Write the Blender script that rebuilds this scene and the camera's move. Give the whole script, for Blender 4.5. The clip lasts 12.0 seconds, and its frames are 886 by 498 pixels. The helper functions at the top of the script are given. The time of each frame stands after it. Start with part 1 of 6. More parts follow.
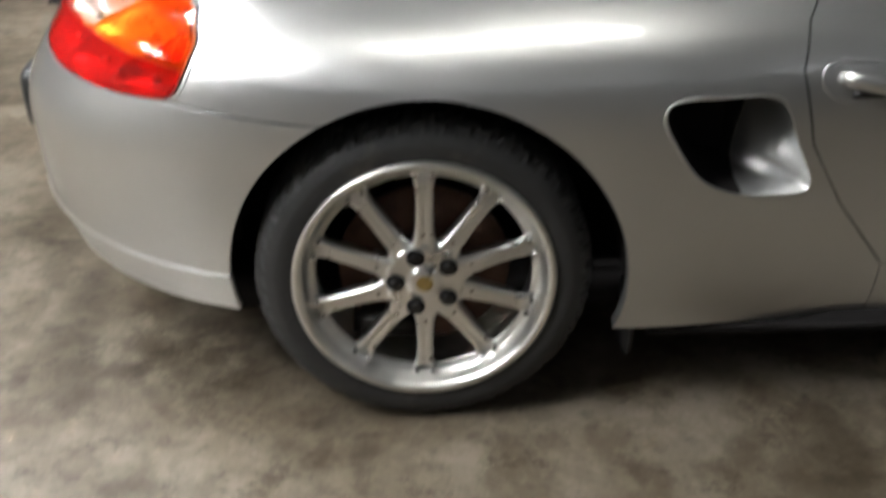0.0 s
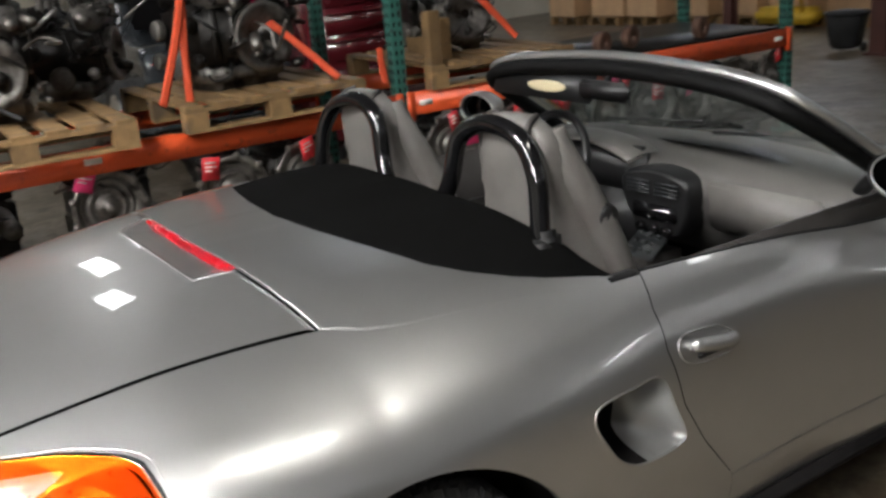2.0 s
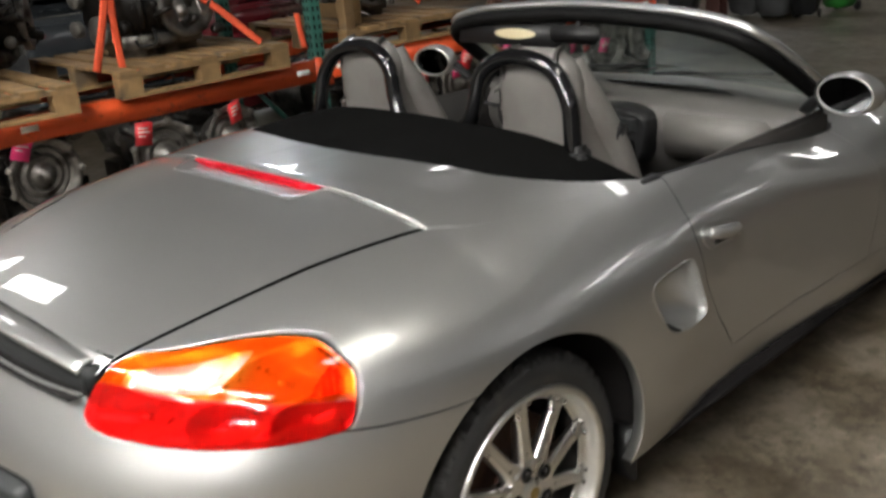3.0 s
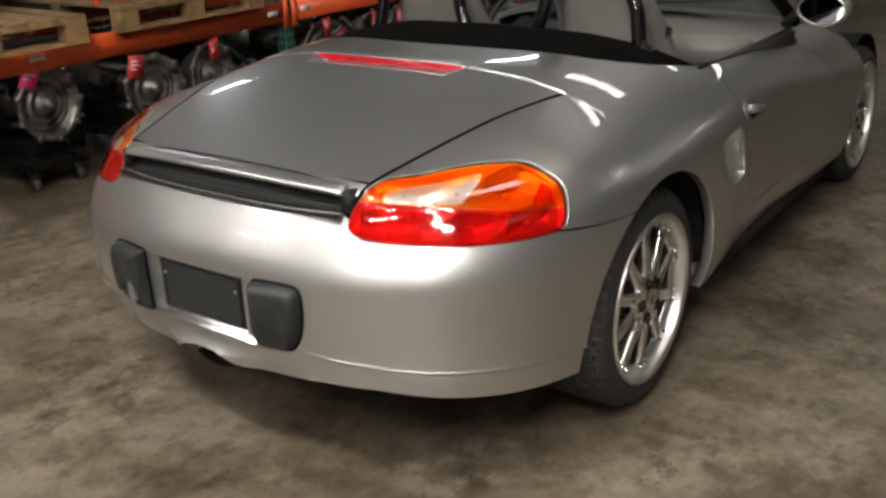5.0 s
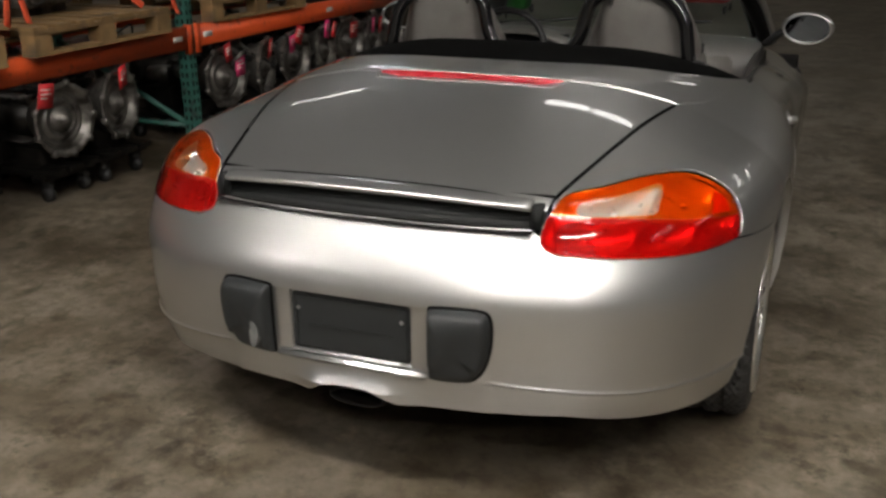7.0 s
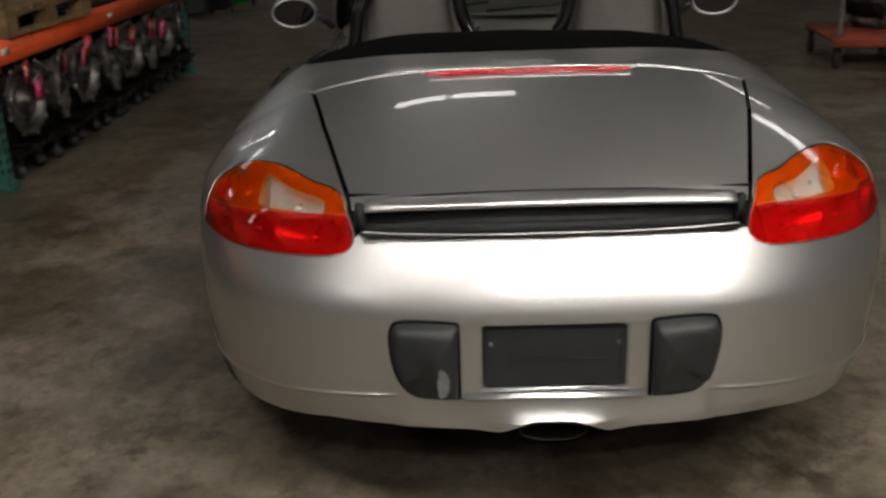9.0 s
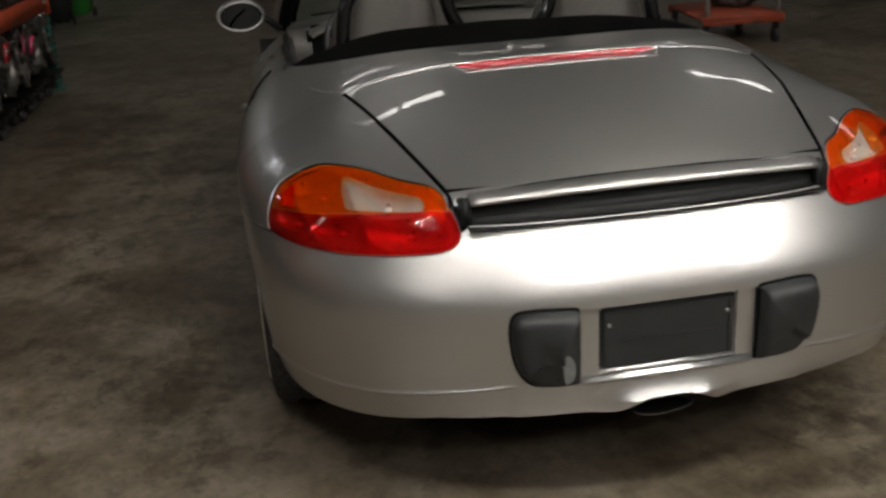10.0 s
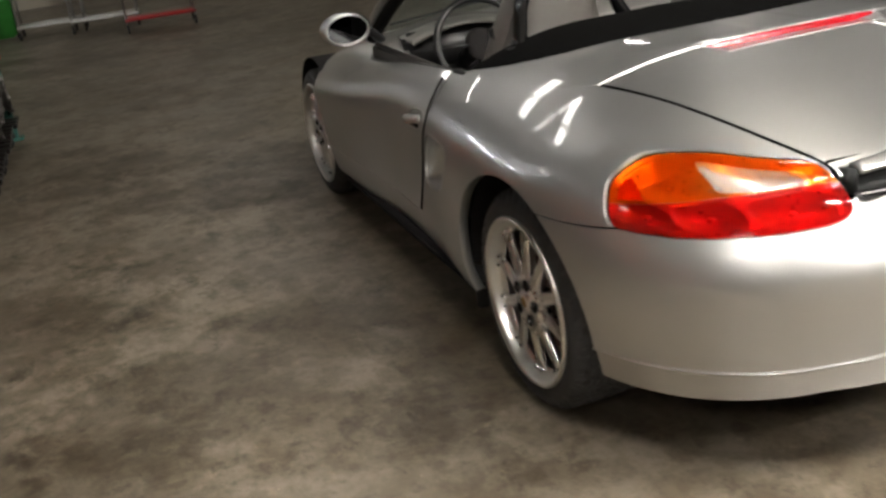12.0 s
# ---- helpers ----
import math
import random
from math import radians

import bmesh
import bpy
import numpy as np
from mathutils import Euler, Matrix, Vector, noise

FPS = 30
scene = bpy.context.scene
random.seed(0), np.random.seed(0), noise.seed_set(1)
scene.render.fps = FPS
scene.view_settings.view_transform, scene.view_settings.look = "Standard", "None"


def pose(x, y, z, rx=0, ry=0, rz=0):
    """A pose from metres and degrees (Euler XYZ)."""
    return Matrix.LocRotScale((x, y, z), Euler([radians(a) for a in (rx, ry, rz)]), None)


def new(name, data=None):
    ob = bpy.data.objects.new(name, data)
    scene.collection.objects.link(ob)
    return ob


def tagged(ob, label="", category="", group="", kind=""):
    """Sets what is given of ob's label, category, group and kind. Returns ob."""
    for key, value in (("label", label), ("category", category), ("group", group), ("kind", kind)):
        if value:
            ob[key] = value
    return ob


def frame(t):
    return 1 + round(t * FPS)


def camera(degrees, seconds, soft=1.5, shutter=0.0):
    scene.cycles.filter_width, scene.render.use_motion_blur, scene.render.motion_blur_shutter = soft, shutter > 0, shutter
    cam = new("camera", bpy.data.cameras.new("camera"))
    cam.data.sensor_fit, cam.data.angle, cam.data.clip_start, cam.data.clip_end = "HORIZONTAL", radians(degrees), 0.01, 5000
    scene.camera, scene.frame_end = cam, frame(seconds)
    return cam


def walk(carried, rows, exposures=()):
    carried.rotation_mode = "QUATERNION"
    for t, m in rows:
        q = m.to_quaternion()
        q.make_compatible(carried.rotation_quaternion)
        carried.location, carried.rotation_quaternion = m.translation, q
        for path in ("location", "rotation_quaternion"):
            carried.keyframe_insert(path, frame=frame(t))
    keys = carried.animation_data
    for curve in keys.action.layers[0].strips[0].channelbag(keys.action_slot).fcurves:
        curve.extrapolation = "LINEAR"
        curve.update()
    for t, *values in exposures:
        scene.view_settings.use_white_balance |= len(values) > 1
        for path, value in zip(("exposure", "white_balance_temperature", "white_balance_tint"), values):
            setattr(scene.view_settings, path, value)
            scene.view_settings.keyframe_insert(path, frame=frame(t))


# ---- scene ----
cam = camera(48.97, 12.0, soft=2.7, shutter=0.5)
ROWS = [
    (0.0, 2.4454, -0.0194, 1.2482, 61.49, -0.21, 88.17),
    (0.2, 2.4048, -0.0128, 1.3225, 62.28, 0.76, 85.97),
    (0.5, 2.3171, -0.0645, 1.4426, 63.28, 2.94, 80.45),
    (1.0, 2.1965, -0.2482, 1.5028, 68.18, 3.89, 70.0),
    (1.5, 2.1205, -0.4784, 1.5587, 71.06, 5.1, 61.37),
    (2.0, 2.1875, -0.728, 1.5798, 72.22, 4.56, 55.82),
    (2.5, 2.1702, -1.0363, 1.6002, 72.67, 3.72, 49.64),
    (3.0, 2.1067, -1.3693, 1.5622, 70.33, 4.35, 45.31),
    (5.0, 1.8887, -2.3675, 1.489, 68.54, 2.39, 35.38),
    (5.5, 1.7743, -2.5368, 1.4638, 68.39, 1.34, 33.67),
    (6.0, 1.525, -2.6825, 1.4586, 69.6, 0.61, 29.19),
    (6.5, 1.2707, -2.7469, 1.4432, 69.41, 0.37, 25.18),
    (7.0, 0.9825, -2.7326, 1.4272, 70.3, 0.53, 21.55),
    (9.0, -0.1825, -2.7218, 1.435, 69.27, 1.86, 0.74),
    (9.5, -0.5068, -2.7148, 1.4419, 69.08, 2.31, -5.49),
    (10.0, -0.7757, -2.6609, 1.4419, 68.72, 3.23, -10.49),
    (10.5, -1.0582, -2.5621, 1.4248, 68.83, 2.94, -14.0),
    (11.0, -1.3397, -2.4944, 1.4632, 68.21, 4.19, -16.7),
    (11.5, -1.6422, -2.4378, 1.487, 67.76, 6.44, -19.19),
    (12.0, -1.8624, -2.2862, 1.4838, 68.46, 6.95, -21.31),
]
EXPOSURES = [(0.0, 0.45, 5900, 8), (0.5, 0.0, 5900, 8), (1.0, -0.23, 5950, 8), (1.5, 0.1, 6000, 10), (2.0, 0.5, 6050, 10), (2.5, 0.6, 6080, 9), (3.0, 0.5, 6200, 9), (5.0, -0.05, 6400, 10), (7.0, -0.4, 6400, 10), (9.0, -0.7, 6430, 10), (10.5, -0.73, 6430, 10), (11.0, -0.6, 6420, 10), (11.5, -0.05, 6480, 10), (12.0, 0.55, 6480, 10)]
walk(cam, [(t, pose(x, y, z, rx, ry, rz)) for t, x, y, z, rx, ry, rz in ROWS], EXPOSURES)

# ---- light ----
world = bpy.data.worlds.new("hall_air")
world.use_nodes = True
world.node_tree.nodes["Background"].inputs[0].default_value = (0.9, 0.95, 1.0, 1)
world.node_tree.nodes["Background"].inputs[1].default_value = 0.02
scene.world = world
TUBE = 8.0        # strength of the fluorescent tubes
REAR_TUBE = 195.0   # the brighter row behind the car, unseen, set by the bumper highlights
CEILING = 5.2


# ---- small helpers ----
def part(name, bm, material, parent=None, label=""):
    """Links a bmesh as one mesh object, under a thing or a part."""
    me = bpy.data.meshes.new(name)
    bm.normal_update()
    bm.to_mesh(me)
    bm.free()
    for p in me.polygons:
        p.use_smooth = True
    return put(name, me, material, parent, label)


def put(name, me, material, parent=None, label=""):
    if material and not me.materials:
        me.materials.append(material)
    ob = new(name, me)
    if parent:
        ob.parent = parent
    if label:
        ob["label"] = label
    return ob


def empty(name, m=None):
    ob = new(name)
    ob.empty_display_size = 0.1
    if m is not None:
        ob.matrix_basis = m
    return ob


def flat(ob):
    for p in ob.data.polygons:
        p.use_smooth = False
    return ob


def box(bm, c, s, m=None, bevel=0.0):
    """A box of size s about c, its edges rounded by bevel."""
    r = bmesh.ops.create_cube(bm, size=1, matrix=Matrix.Translation(c) @ (m or Matrix()) @ Matrix.Diagonal((*s, 1)))
    if bevel:
        es = list({e for v in r["verts"] for e in v.link_edges})
        bmesh.ops.bevel(bm, geom=es, offset=bevel, segments=2, affect="EDGES", clamp_overlap=True)
    return bm


def cyl(bm, a, b, r1, r2=None, seg=16):
    """A capped cylinder or cone from a to b."""
    a, b = Vector(a), Vector(b)
    d = b - a
    m = Matrix.Translation((a + b) / 2) @ d.to_track_quat("Z", "Y").to_matrix().to_4x4()
    bmesh.ops.create_cone(bm, cap_ends=True, segments=seg, radius1=r1, radius2=r1 if r2 is None else r2, depth=d.length, matrix=m)
    return bm


def tube(bm, pts, r, seg=10, closed=False, flatten=1.0, up=None):
    """A tube along a path; r may be a list."""
    pts = [Vector(p) for p in pts]
    n = len(pts)
    rings = []
    ref = Vector(up) if up else Vector((0, 0, 1))
    for i, p in enumerate(pts):
        a = pts[(i - 1) % n] if closed or i else p
        b = pts[(i + 1) % n] if closed or i < n - 1 else p
        t = (b - a).normalized()
        s = t.cross(ref)
        if s.length < 1e-4:
            s = t.cross(Vector((1, 0, 0)))
        s.normalize()
        u = s.cross(t).normalized()
        rr = r[i] if isinstance(r, (list, tuple)) else r
        rings.append([bm.verts.new(p + s * math.cos(k * math.tau / seg) * rr + u * math.sin(k * math.tau / seg) * rr * flatten) for k in range(seg)])
    for i in range(n if closed else n - 1):
        A, B = rings[i], rings[(i + 1) % n]
        for k in range(seg):
            bm.faces.new((A[k], A[(k + 1) % seg], B[(k + 1) % seg], B[k]))
    if not closed:
        bm.faces.new(rings[0][::-1])
        bm.faces.new(rings[-1])
    return bm


def curve(pts, n=24, closed=False):
    """A smooth line through a few points (Catmull-Rom)."""
    P = np.array(pts, float)
    m = len(P)
    out = []
    segs = m if closed else m - 1
    for i in range(segs):
        if closed:
            a, b, c, d = P[(i - 1) % m], P[i], P[(i + 1) % m], P[(i + 2) % m]
        else:
            a, b, c, d = P[max(i - 1, 0)], P[i], P[i + 1], P[min(i + 2, m - 1)]
        k = max(2, n // segs)
        for j in range(k):
            t = j / k
            out.append(.5 * (2 * b + (c - a) * t + (2 * a - 5 * b + 4 * c - d) * t * t + (3 * b - a - 3 * c + d) * t ** 3))
    if not closed:
        out.append(P[-1])
    return np.array(out)


def lathe(bm, prof, seg=64, axis="x", closed=False):
    """Turns a profile of (distance along the axis, radius) round the x axis."""
    rings = []
    for h, r in prof:
        rings.append([bm.verts.new((h, r * math.cos(k * math.tau / seg), r * math.sin(k * math.tau / seg))) for k in range(seg)])
    for i in range(len(rings) - (0 if closed else 1)):
        A, B = rings[i], rings[(i + 1) % len(rings)]
        for k in range(seg):
            bm.faces.new((A[k], A[(k + 1) % seg], B[(k + 1) % seg], B[k]))
    return bm


def from_arrays(name, V, F, material, parent=None, label="", normals=None):
    me = bpy.data.meshes.new(name)
    me.from_pydata([tuple(map(float, v)) for v in V], [], [tuple(int(i) for i in f) for f in F])
    me.validate()
    for p in me.polygons:
        p.use_smooth = True
    if normals is not None and len(me.vertices) == len(normals):
        me.normals_split_custom_set_from_vertices([tuple(map(float, n)) for n in normals])
    return put(name, me, material, parent, label)


# ---- materials ----
def mat(name, color, rough=0.5, metal=0.0, coat=0.0, vary=0.15, scale=6.0, bump=0.0, bump_scale=80.0, rough_vary=0.1, dirt=None, dirt_amount=0.0, dirt_scale=3.0, per_object=0.0, coat_rough=0.03, spec=0.5):
    """A surface with variation at two scales, fine relief and optional dirt."""
    m = bpy.data.materials.new(name)
    m.use_nodes = True
    nt = m.node_tree
    N, L = nt.nodes, nt.links
    b = N["Principled BSDF"]
    b.inputs["Metallic"].default_value = metal
    b.inputs["Coat Weight"].default_value = coat
    b.inputs["Coat Roughness"].default_value = coat_rough
    b.inputs["Specular IOR Level"].default_value = spec
    tc = N.new("ShaderNodeTexCoord")
    big = N.new("ShaderNodeTexNoise")
    big.inputs["Scale"].default_value = scale
    big.inputs["Detail"].default_value = 8
    big.inputs["Roughness"].default_value = 0.62
    L.new(tc.outputs["Object"], big.inputs["Vector"])
    ramp = N.new("ShaderNodeValToRGB")
    ramp.color_ramp.elements[0].position, ramp.color_ramp.elements[1].position = 0.3, 0.72
    lo = [max(c * (1 - vary), 0) for c in color]
    hi = [min(c * (1 + vary), 1) for c in color]
    ramp.color_ramp.elements[0].color, ramp.color_ramp.elements[1].color = (*lo, 1), (*hi, 1)
    L.new(big.outputs["Fac"], ramp.inputs["Fac"])
    col = ramp.outputs["Color"]
    if per_object:
        info = N.new("ShaderNodeObjectInfo")
        hsv = N.new("ShaderNodeHueSaturation")
        mr = N.new("ShaderNodeMapRange")
        mr.inputs["To Min"].default_value, mr.inputs["To Max"].default_value = 1 - per_object, 1 + per_object
        L.new(info.outputs["Random"], mr.inputs["Value"])
        L.new(mr.outputs["Result"], hsv.inputs["Value"])
        L.new(col, hsv.inputs["Color"])
        col = hsv.outputs["Color"]
    if dirt:
        dn = N.new("ShaderNodeTexNoise")
        dn.inputs["Scale"].default_value, dn.inputs["Detail"].default_value = dirt_scale, 10
        L.new(tc.outputs["Object"], dn.inputs["Vector"])
        dr = N.new("ShaderNodeMapRange")
        dr.inputs["From Min"].default_value, dr.inputs["From Max"].default_value = 0.62 - 0.3 * dirt_amount, 0.72 - 0.1 * dirt_amount
        L.new(dn.outputs["Fac"], dr.inputs["Value"])
        mx = N.new("ShaderNodeMix")
        mx.data_type = "RGBA"
        mx.inputs["B"].default_value = (*dirt, 1)
        L.new(dr.outputs["Result"], mx.inputs["Factor"])
        L.new(col, mx.inputs["A"])
        col = mx.outputs["Result"]
    L.new(col, b.inputs["Base Color"])
    rr = N.new("ShaderNodeMapRange")
    rr.inputs["To Min"].default_value, rr.inputs["To Max"].default_value = max(rough - rough_vary, 0.02), min(rough + rough_vary, 1)
    fine = N.new("ShaderNodeTexNoise")
    fine.inputs["Scale"].default_value, fine.inputs["Detail"].default_value = bump_scale, 5
    L.new(tc.outputs["Object"], fine.inputs["Vector"])
    L.new(big.outputs["Fac"], rr.inputs["Value"])
    L.new(rr.outputs["Result"], b.inputs["Roughness"])
    if bump:
        bn = N.new("ShaderNodeBump")
        bn.inputs["Strength"].default_value = bump
        bn.inputs["Distance"].default_value = 0.004
        L.new(fine.outputs["Fac"], bn.inputs["Height"])
        L.new(bn.outputs["Normal"], b.inputs["Normal"])
    return m


def paint(name, color, rough=0.36):
    """Metallic car paint under a clear coat, with flakes and a trace of dust."""
    m = mat(name, color, rough, metal=0.92, coat=1.0, vary=0.03, scale=2.0, rough_vary=0.02, bump=0.0, coat_rough=0.03)
    nt = m.node_tree
    N, L = nt.nodes, nt.links
    b = N["Principled BSDF"]
    tc = N.new("ShaderNodeTexCoord")
    fl = N.new("ShaderNodeTexVoronoi")
    fl.inputs["Scale"].default_value = 900
    L.new(tc.outputs["Object"], fl.inputs["Vector"])
    bn = N.new("ShaderNodeBump")
    bn.inputs["Strength"].default_value, bn.inputs["Distance"].default_value = 0.06, 0.001
    L.new(fl.outputs["Distance"], bn.inputs["Height"])
    L.new(bn.outputs["Normal"], b.inputs["Normal"])
    return m


def lens(name, color, ribs, relief=0.06):
    """Coloured lamp plastic, moulded with ribs, glossy outside."""
    m = mat(name, color, 0.26, coat=1.0, vary=0.25, scale=14, spec=0.3)
    nt = m.node_tree
    N, L = nt.nodes, nt.links
    b = N["Principled BSDF"]
    b.inputs["Subsurface Weight"].default_value = 0.25
    b.inputs["Subsurface Radius"].default_value = (0.02, 0.01, 0.005)
    tc = N.new("ShaderNodeTexCoord")
    w = N.new("ShaderNodeTexWave")
    w.inputs["Scale"].default_value = ribs
    w.bands_direction = "X"
    L.new(tc.outputs["Object"], w.inputs["Vector"])
    bn = N.new("ShaderNodeBump")
    bn.inputs["Strength"].default_value, bn.inputs["Distance"].default_value = relief, 0.002
    L.new(w.outputs["Fac"], bn.inputs["Height"])
    L.new(bn.outputs["Normal"], b.inputs["Normal"])
    return m


def tinted(name, color, ior=1.5):
    """Thin moulded plastic that colours what lies behind it, glossy outside."""
    m = bpy.data.materials.new(name)
    m.use_nodes = True
    nt = m.node_tree
    N, L = nt.nodes, nt.links
    N.remove(N["Principled BSDF"])
    tc, no, ramp = N.new("ShaderNodeTexCoord"), N.new("ShaderNodeTexNoise"), N.new("ShaderNodeValToRGB")
    no.inputs["Scale"].default_value, no.inputs["Detail"].default_value = 30, 6
    L.new(tc.outputs["Object"], no.inputs["Vector"])
    L.new(no.outputs["Fac"], ramp.inputs["Fac"])
    ramp.color_ramp.elements[0].color = (*[c * .86 for c in color], 1)
    ramp.color_ramp.elements[1].color = (*color, 1)
    thru, gloss, fr, mx = N.new("ShaderNodeBsdfTransparent"), N.new("ShaderNodeBsdfGlossy"), N.new("ShaderNodeFresnel"), N.new("ShaderNodeMixShader")
    L.new(ramp.outputs["Color"], thru.inputs["Color"])
    gloss.inputs["Roughness"].default_value = .06
    fr.inputs["IOR"].default_value = ior
    L.new(fr.outputs["Fac"], mx.inputs["Fac"])
    L.new(thru.outputs["BSDF"], mx.inputs[1])
    L.new(gloss.outputs["BSDF"], mx.inputs[2])
    L.new(mx.outputs["Shader"], N["Material Output"].inputs["Surface"])
    return m


def glass(name, tint=(0.8, 0.9, 0.88), rough=0.0):
    m = bpy.data.materials.new(name)
    m.use_nodes = True
    b = m.node_tree.nodes["Principled BSDF"]
    b.inputs["Base Color"].default_value = (*tint, 1)
    b.inputs["Roughness"].default_value = rough
    b.inputs["Transmission Weight"].default_value = 1.0
    b.inputs["IOR"].default_value = 1.45
    return m


def glow(name, color, strength):
    m = bpy.data.materials.new(name)
    m.use_nodes = True
    b = m.node_tree.nodes["Principled BSDF"]
    b.inputs["Base Color"].default_value = (0.8, 0.8, 0.8, 1)
    b.inputs["Emission Color"].default_value = (*color, 1)
    b.inputs["Emission Strength"].default_value = strength
    return m


def concrete(name):
    """Old warehouse concrete: mottled, oil-stained, scuffed, a little polished."""
    m = mat(name, (0.186, 0.160, 0.123), 0.42, vary=0.22, scale=1.4, bump=0.2, bump_scale=45, rough_vary=0.14, spec=0.6)
    nt = m.node_tree
    N, L = nt.nodes, nt.links
    b = N["Principled BSDF"]
    col = b.inputs["Base Color"].links[0].from_socket
    tc = N.new("ShaderNodeTexCoord")

    def layer(col, scale, lo, hi, shade, detail=9, distort=0.0, stretch=(1, 1, 1), rough=0.65):
        mp = N.new("ShaderNodeMapping")
        mp.inputs["Scale"].default_value = stretch
        L.new(tc.outputs["Object"], mp.inputs["Vector"])
        n = N.new("ShaderNodeTexNoise")
        n.inputs["Scale"].default_value, n.inputs["Detail"].default_value, n.inputs["Distortion"].default_value = scale, detail, distort
        n.inputs["Roughness"].default_value = rough
        L.new(mp.outputs["Vector"], n.inputs["Vector"])
        r = N.new("ShaderNodeMapRange")
        r.inputs["From Min"].default_value, r.inputs["From Max"].default_value = lo, hi
        L.new(n.outputs["Fac"], r.inputs["Value"])
        mx = N.new("ShaderNodeMix")
        mx.data_type, mx.blend_type = "RGBA", "MULTIPLY"
        mx.inputs["B"].default_value = (*shade, 1)
        L.new(r.outputs["Result"], mx.inputs["Factor"])
        L.new(col, mx.inputs["A"])
        return mx.outputs["Result"]

    col = layer(col, 3.2, 0.45, 0.57, (0.66, 0.63, 0.58), detail=12, distort=0.2)
    col = layer(col, 9.0, 0.48, 0.60, (0.72, 0.69, 0.64), distort=0.3)
    col = layer(col, 22.0, 0.50, 0.68, (0.84, 0.83, 0.80), distort=0.2)
    col = layer(col, 0.9, 0.51, 0.57, (0.66, 0.64, 0.60), detail=12, distort=0.3)
    col = layer(col, 4.4, 0.585, 0.68, (0.42, 0.41, 0.40), detail=7, distort=0.2, stretch=(1, 0.7, 1))
    col = layer(col, 5.6, 0.575, 0.63, (0.70, 0.68, 0.65), detail=5)
    col = layer(col, 2.3, 0.60, 0.66, (0.70, 0.68, 0.65), detail=6)
    col = layer(col, 60.0, 0.66, 0.72, (0.62, 0.62, 0.62))
    col = layer(col, 11.0, 0.54, 0.66, (0.72, 0.70, 0.67), detail=6, distort=.2, stretch=(1, .7, 1))
    col = layer(col, 19.0, 0.56, 0.70, (0.62, 0.61, 0.59), detail=7, distort=.1)
    col = layer(col, 3.1, 0.61, 0.68, (0.52, 0.51, 0.49), detail=9, distort=.2)
    col = layer(col, 13.0, 0.40, 0.28, (1.35, 1.32, 1.26), detail=7, distort=.1)
    col = layer(col, 2.0, 0.535, 0.565, (0.76, 0.74, 0.71), detail=15, rough=0.72)
    col = layer(col, 5.2, 0.575, 0.605, (0.62, 0.60, 0.57), detail=15, rough=0.74, stretch=(1, .75, 1))
    col = layer(col, 3.6, 0.40, 0.375, (1.22, 1.20, 1.15), detail=15, rough=0.74)
    col = layer(col, 70.0, 0.255, 0.235, (2.4, 2.35, 2.3), detail=2)
    col = layer(col, 7.5, 0.36, 0.26, (1.35, 1.32, 1.26), distort=0.2)
    L.new(col, b.inputs["Base Color"])
    return m


